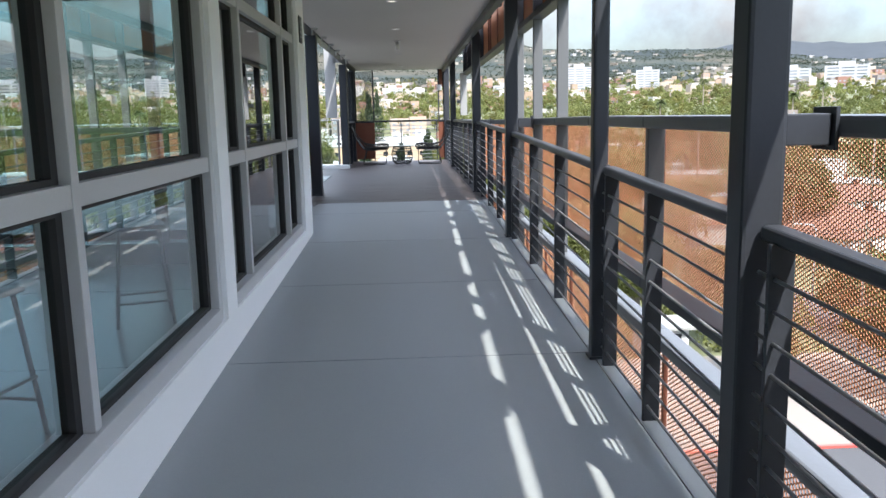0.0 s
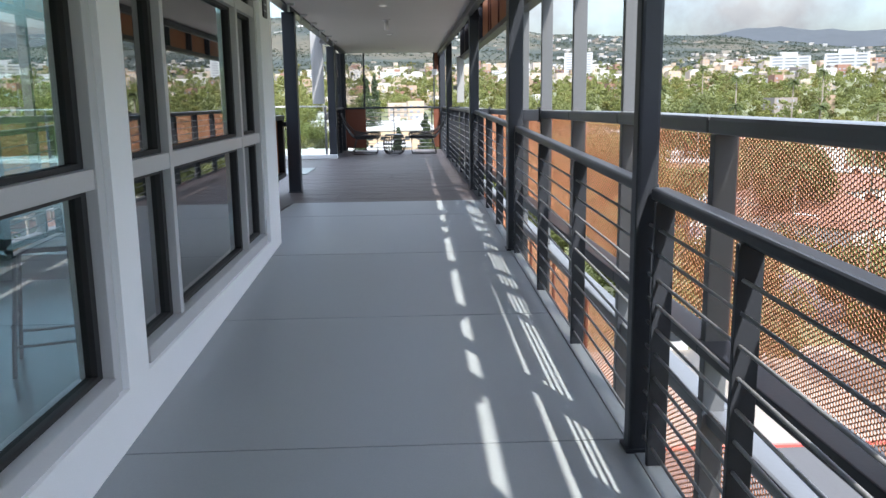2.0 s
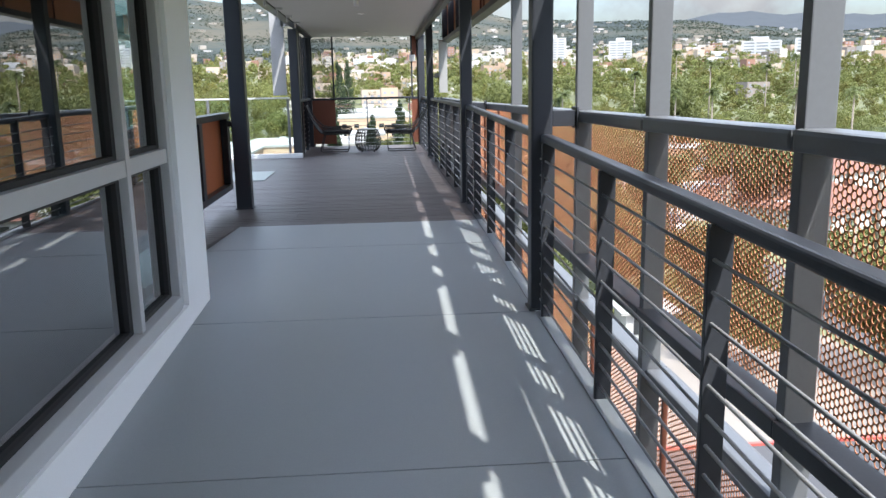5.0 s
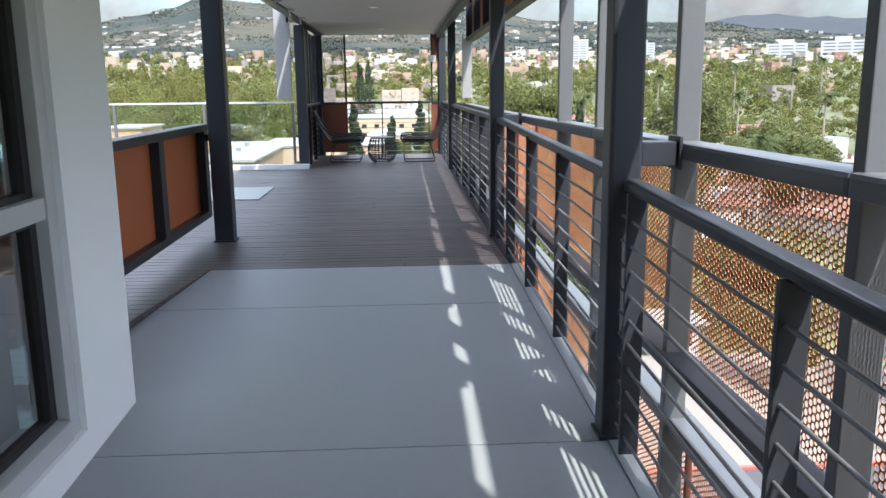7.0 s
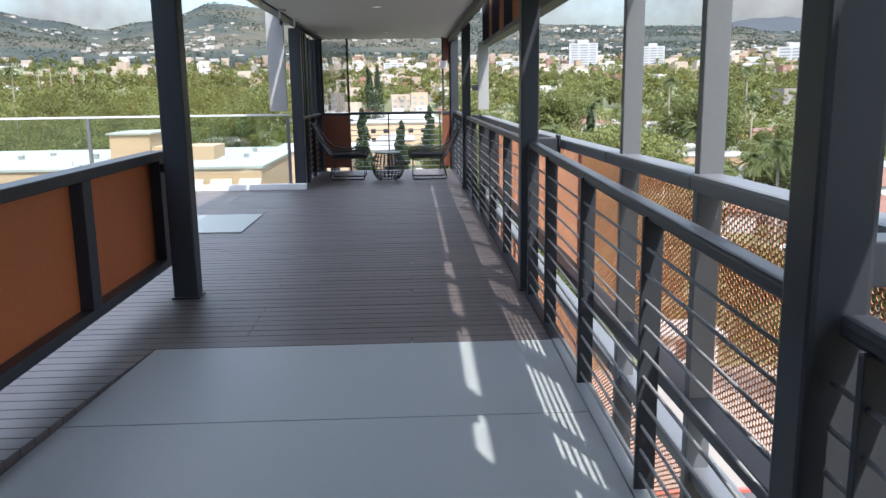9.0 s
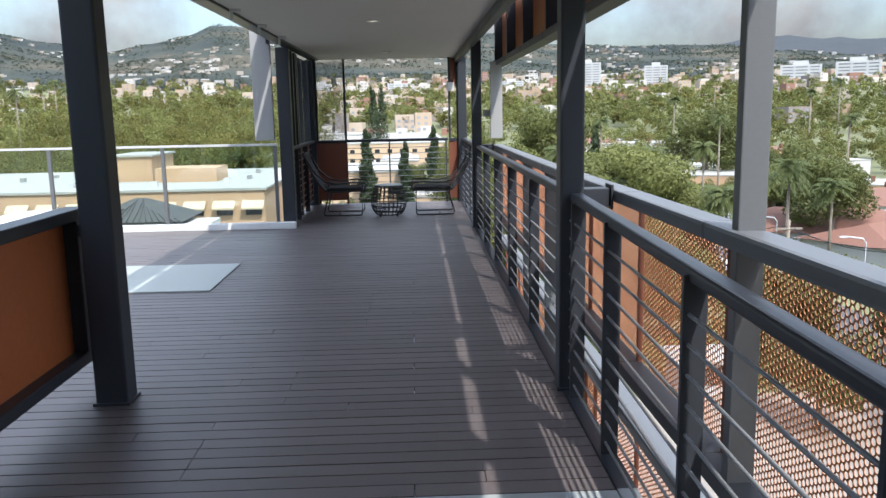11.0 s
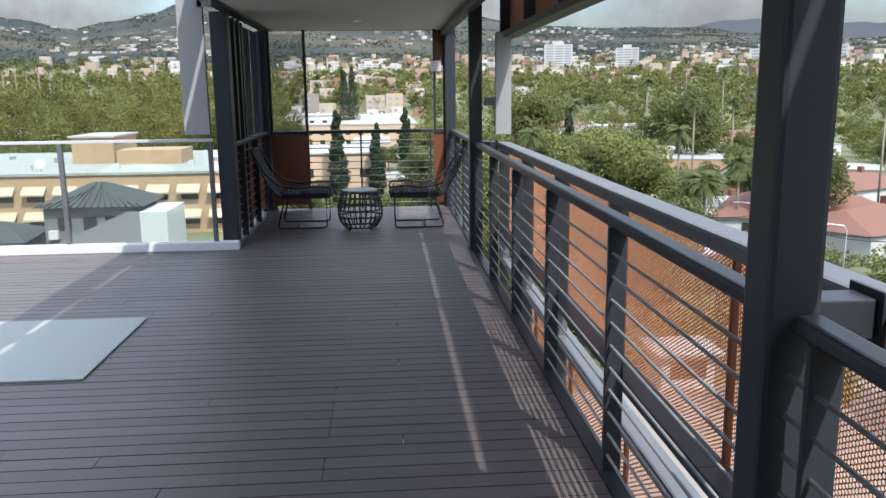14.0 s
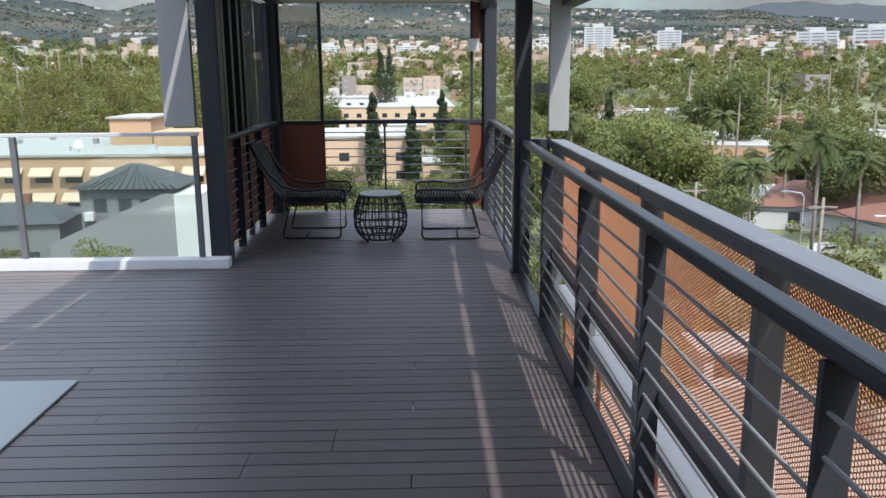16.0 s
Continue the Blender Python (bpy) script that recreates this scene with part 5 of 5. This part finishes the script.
b = fresh()
pr = ((-9, 0), (6.2, 0), (6.2, 8.2), (4.6, 8.2), (-9, 3.2))
v0, v1 = [b.verts.new((px, -5.6, pz)) for px, pz in pr], [b.verts.new((px, -5.2, pz)) for px, pz in pr]
b.faces.new(v0), b.faces.new(v1[::-1])
for i in range(5):
    b.faces.new((v0[i], v1[i], v1[(i + 1) % 5], v0[(i + 1) % 5]))
part("stair_wall", b, STAIRGREY, tiled)
part("side_wall", bx(fresh(), 6.2, 9.4, -5.6, 3.0, 0, 8.2), HOUSEWHITE, tiled)
tiled.scale = (0.84, 0.84, 0.99)
low_house(-27.6, 96, 7, 4.5, 5.2, 1.6, HOUSEGREY, TILE, 8, "low grey house with a dark tiled roof")

# flat-roofed buildings straight ahead
for x0, x1, y0, y1, top, material, label in ((-34, 13, 312, 540, 8.0, CREAM, "long low building with a wide pale roof"), (-26, -0.5, 158, 182, 8.6, CREAM, "cream stucco building beside cypress trees"), (1.0, 9.5, 158, 168, 3.8, CREAM, "low cream building with a pale roof"), (-8.0, 2.0, 225, 250, 6.5, CREAM, "low cream building beside trees"), (-60, -20, 330, 360, 11, HOUSEWHITE, "white apartment block among trees")):
    fb = thing("flat_building", ((x0 + x1) / 2, (y0 + y1) / 2, GROUND), label, "building", "flat roofed buildings")
    w, d = (x1 - x0) / 2, (y1 - y0) / 2
    part("wall", bx(fresh(), -w, w, -d, d, -0.5, top), material, fb)
    part("roof", bx(fresh(), -w - 0.2, w + 0.2, -d - 0.2, d + 0.2, top, top + 0.4), ROOFPALE, fb)
    n = max(2, int(w * 2 / 4.5))
    for k in range(n):
        u = -w + (k + 0.5) * 2 * w / n
        for lev in range(int(top // 3.4) if top < 14 else 0):
            part("window", bx(fresh(), u - 0.9, u + 0.9, -d - 0.05, -d + 0.03, 1.2 + 3.3 * lev, 2.7 + 3.3 * lev), PANE, fb)
    for k in range(6):
        part("roof_unit", bx(fresh(), -w * 0.8 + k * w * 0.3, -w * 0.8 + k * w * 0.3 + 1.2, -d * 0.7 + (k * 7 % 5) * d * 0.3, -d * 0.7 + (k * 7 % 5) * d * 0.3 + 1.5, top + 0.4, top + 1.3), FIN, fb)


# white towers and blocks below the hills
def tower(az, d, wide, deep, low_z, top_z, floors, label, glass=0.40):
    x, y = spot(az, d)
    tw = thing("tower_block", (x, y, low_z), label, "tower", "white towers below the hills")
    h = top_z - low_z
    part("core", bx(fresh(), -wide / 2 + 0.5, wide / 2 - 0.5, -deep / 2 + 0.5, deep / 2 - 0.5, -25, h - 1), FARPANE, tw)
    step = h / floors
    for k in range(floors):
        part("floor_band", bx(fresh(), -wide / 2, wide / 2, -deep / 2, deep / 2, k * step + step * glass, (k + 1) * step), TOWERWHITE, tw)
    for u in (-0.5, -0.18, 0.16, 0.44):
        part("pier", bx(fresh(), u * wide, u * wide + wide * 0.06, -deep / 2 - 0.3, deep / 2 + 0.3, -25, h), TOWERWHITE, tw)
    part("roof_house", bx(fresh(), -wide * 0.2, wide * 0.18, -deep * 0.3, deep * 0.3, h, h + step * 1.3), TOWERWHITE, tw)
    tw.rotation_euler = (0, 0, radians(-az))
    return tw


for az, d, wide, deep, z0, z1, fl, label in (
        (12.2, 900, 30, 18, 22, 50.5, 11, "white apartment tower with rows of balconies"),
        (16.85, 900, 24, 18, 22, 45.5, 9, "pale glass and white office tower"),
        (25.9, 940, 40, 20, 24, 43.0, 6, "wide white office block with dark window bands"),
        (29.2, 940, 42, 20, 18, 44.5, 8, "wide white office block with dark window bands"),
        (23.0, 980, 80, 24, 22, 31.0, 3, "long low white building"),
        (-1.0, 900, 22, 18, 24, 33, 4, "white apartment block above the trees"),
        (-6.2, 860, 18, 18, 20, 32, 5, "peach apartment block above the trees"),
        (-26.0, 700, 30, 22, 0, 9, 3, "white low block among the trees"),
        (7.0, 900, 26, 20, 22, 33, 5, "white apartment block below the hills")):
    tower(az, d, wide, deep, z0, z1, fl, label)


# ---- street things ----
def car(loc, turn, paint, label):
    c = thing("car", loc, label, "car", "parked cars")
    b = fresh()
    prof = [(-2.2, 0.35), (-2.25, 0.75), (-1.9, 0.95), (-1.35, 1.02), (-0.85, 1.45), (0.75, 1.47), (1.45, 1.02), (2.1, 0.92), (2.25, 0.6), (2.2, 0.35)]
    s0, s1 = [b.verts.new((px, -0.88, pz)) for px, pz in prof], [b.verts.new((px, 0.88, pz)) for px, pz in prof]
    b.faces.new(s0), b.faces.new(s1[::-1])
    for i in range(len(prof)):
        j = (i + 1) % len(prof)
        b.faces.new((s0[i], s1[i], s1[j], s0[j]))
    bmesh.ops.bevel(b, geom=list(b.edges), offset=0.06, segments=2, affect="EDGES")
    part("body", b, paint, c)
    part("window", bx(fresh(), -0.95, 0.85, -0.895, 0.895, 1.05, 1.36, 0.04), PANE, c)
    for px in (-1.35, 1.35):
        for py in (-0.9, 0.74):
            b = fresh()
            tube(b, (px, py, 0.32), (px, py + 0.18, 0.32), 0.32, 18)
            wh = part("wheel", b, BLACK, c)
            b = fresh()
            tube(b, (px, py - 0.01, 0.32), (px, py + 0.19, 0.32), 0.19, 14)
            part("rim", b, CHROME, wh)
    c.rotation_euler = (0, 0, radians(turn))


for az, d, turn, paint, label in ((22.6, 98, 80, CARPAINT, "silver car parked beside trees"), (27.4, 95, 12, CARPAINT, "grey car parked on the grass edge"), (22.0, 106, 82, CARDARK, "dark car parked beside trees")):
    x, y = spot(az, d)
    car((x, y, GROUND), turn, paint, label)
for az, d in ((25.8, 88), (31.5, 76), (48, 40)):
    x, y = spot(az, d)
    sl = thing("street_lamp", (x, y, GROUND), "slim grey street lamp with a curved arm", "street lamp", "street lamps")
    b = fresh()
    path_tube(b, [(0, 0, 0), (0, 0, 7.4), (-0.3, 0, 7.8), (-1.8, 0, 8.0)], 0.08, 8)
    part("pole", b, FIN, sl)
    part("head", bx(fresh(), -2.4, -1.7, -0.12, 0.12, 7.92, 8.06, 0.02), FIN, sl)
poles = []
for az, d in ((19, 72), (26.9, 66), (36, 60)):
    x, y = spot(az, d)
    up = thing("utility_pole", (x, y, GROUND), "wooden utility pole with a crossarm", "pole", "utility poles")
    b = fresh()
    tube(b, (0, 0, 0), (0, 0, 10.5), 0.16, 8, 0.11)
    part("pole", b, BARK, up)
    part("crossarm", bx(fresh(), -1.1, 1.1, -0.06, 0.06, 9.7, 9.85), BARK, up)
    poles.append((x, y, GROUND + 9.9))
for p, q in zip(poles, poles[1:]):
    for o in (-0.9, 0.9):
        b = fresh()
        path_tube(b, [(p[0] + (q[0] - p[0]) * k / 8, p[1] + o + (q[1] - p[1]) * k / 8, p[2] + (q[2] - p[2]) * k / 8 - 0.9 * (1 - (k / 4 - 1) ** 2)) for k in range(9)], 0.03, 5)
        tagged(part("power_cable", b, BLACK), "dark cable slung between utility poles", "cable", "cables")
warn = thing("warning_sign", (*spot(28.5, 70), GROUND), "yellow diamond road sign on a post", "sign")
b = fresh()
tube(b, (0, 0, 0), (0, 0, 2.2), 0.04)
part("post", b, FIN, warn)
part("plate", bx(fresh(), -0.45, 0.45, -0.06, -0.04, 2.0, 2.9, 0.01), mat("yellow_sign", (0.75, 0.46, 0.02), 0.5), warn)

# low planting between the houses
rs = np.random.default_rng(55)
cs, rd = [], []
for k in range(900):
    az, d = rs.uniform(4, 40), rs.uniform(50, 200)
    if k % 3 == 0:
        az, d = rs.uniform(-9, 4), rs.uniform(95, 135)
    x, y = spot(az, d)
    if x < 34 and y < 62 and x > 2 or 33.5 < x < 44 and y < 110:
        continue
    s = rs.uniform(1.0, 2.6)
    cs.append((x, y, GROUND + s * 0.5))
    rd.append((s, s, s * rs.uniform(0.6, 0.9)))
tagged(new("undergrowth", from_arrays("undergrowth", *leaf_cloud(rs, cs, rd, 90000, 0.24), LEAF)), "green hedges and shrubs between the low houses", "shrubs", kind="stuff")

# planting beside the building
rs = np.random.default_rng(77)
cs, rd = [], []
for k in range(150):
    cs.append((rs.uniform(3.2, 5.6), rs.uniform(-4, 34), GROUND + rs.uniform(0.4, 1.6)))
    s = rs.uniform(0.5, 1.1)
    rd.append((s, s, s * 0.8))
tagged(new("shrubs", from_arrays("shrubs", *leaf_cloud(rs, cs, rd, 9000, 0.16), LEAF)), "green shrubs in the bed along the building", "shrubs", kind="stuff")
for k, (x, y, h) in enumerate(((4.6, 6.0, 9.0), (5.2, 9.5, 10.2), (4.8, 13.5, 8.6), (5.0, 21.0, 9.4))):
    broad_tree(90 + k, 1.9, h, LEAF, (x, y, GROUND), "slim green street tree beside the building", 1300, 0.16)
kiosk = thing("kiosk", (*spot(21.5, 53), GROUND), "small white kiosk with a flat pale roof on the pavement", "kiosk")
part("wall", bx(fresh(), -1.8, 1.8, -1.5, 1.5, 0.1, 2.5), HOUSEWHITE, kiosk)
part("roof", bx(fresh(), -2.3, 2.3, -2.0, 2.0, 2.5, 2.7), ROOFPALE, kiosk)
part("window", bx(fresh(), -1.2, 1.2, -1.56, -1.48, 0.9, 2.1), PANE, kiosk)


# ---- deck planks, laid across ----
deck = thing("floor_deck", (0, 0, 0), "dark brown plank deck with narrow gaps", "deck", kind="structure")
PITCH = 0.1085
rng = random.Random(5)
made = {}


def plank(x0, x1, y):
    size = round(x1 - x0, 3)
    if size not in made:
        made[size] = mesh_of("plank", bx(fresh(), 0, size, 0, PITCH - 0.0085, -0.026, 0.0), PLANK)
    shared("plank", made[size], deck, (x0, y, rng.uniform(-0.0008, 0.0008)))


def edge_x(y):
    """The slanting end of the planks beside the grey walkway."""
    pts = ((9.0, -0.906), (10.0, -0.875), (10.6, -0.805), (TOP_Y, -0.685))
    for (a, u), (b, v) in zip(pts, pts[1:]):
        if y <= b:
            return u + (v - u) * (y - a) / (b - a)
    return -0.685


y = TOP_Y + 0.004
while y < 22.3:
    cut = round(rng.choice((-0.55, -0.2, 0.1, 0.45, 0.8, 1.1)), 2)
    cut2 = round(cut - rng.choice((1.8, 2.1, 2.4)), 2)
    plank(cut + 0.002, 1.612, y)
    if y < 19.42:
        plank(cut2 + 0.002, cut - 0.002, y), plank(-8.9, cut2 - 0.002, y)
    else:
        plank(-0.96, cut - 0.002, y)
    y += PITCH
y = TOP_Y - PITCH + 0.004
while y > 9.2:
    bm = fresh()
    c = [bm.verts.new((x, v, z)) for x, v in ((-8.9, y), (edge_x(y) - 0.006, y), (edge_x(y + PITCH) - 0.006, y + PITCH - 0.0085), (-8.9, y + PITCH - 0.0085)) for z in (-0.10, 0.0)]
    for q in ((1, 3, 5, 7), (6, 4, 2, 0), (0, 2, 3, 1), (2, 4, 5, 3), (4, 6, 7, 5), (6, 0, 1, 7)):
        bm.faces.new([c[i] for i in q])
    part("plank", bm, PLANK, deck)
    y -= PITCH
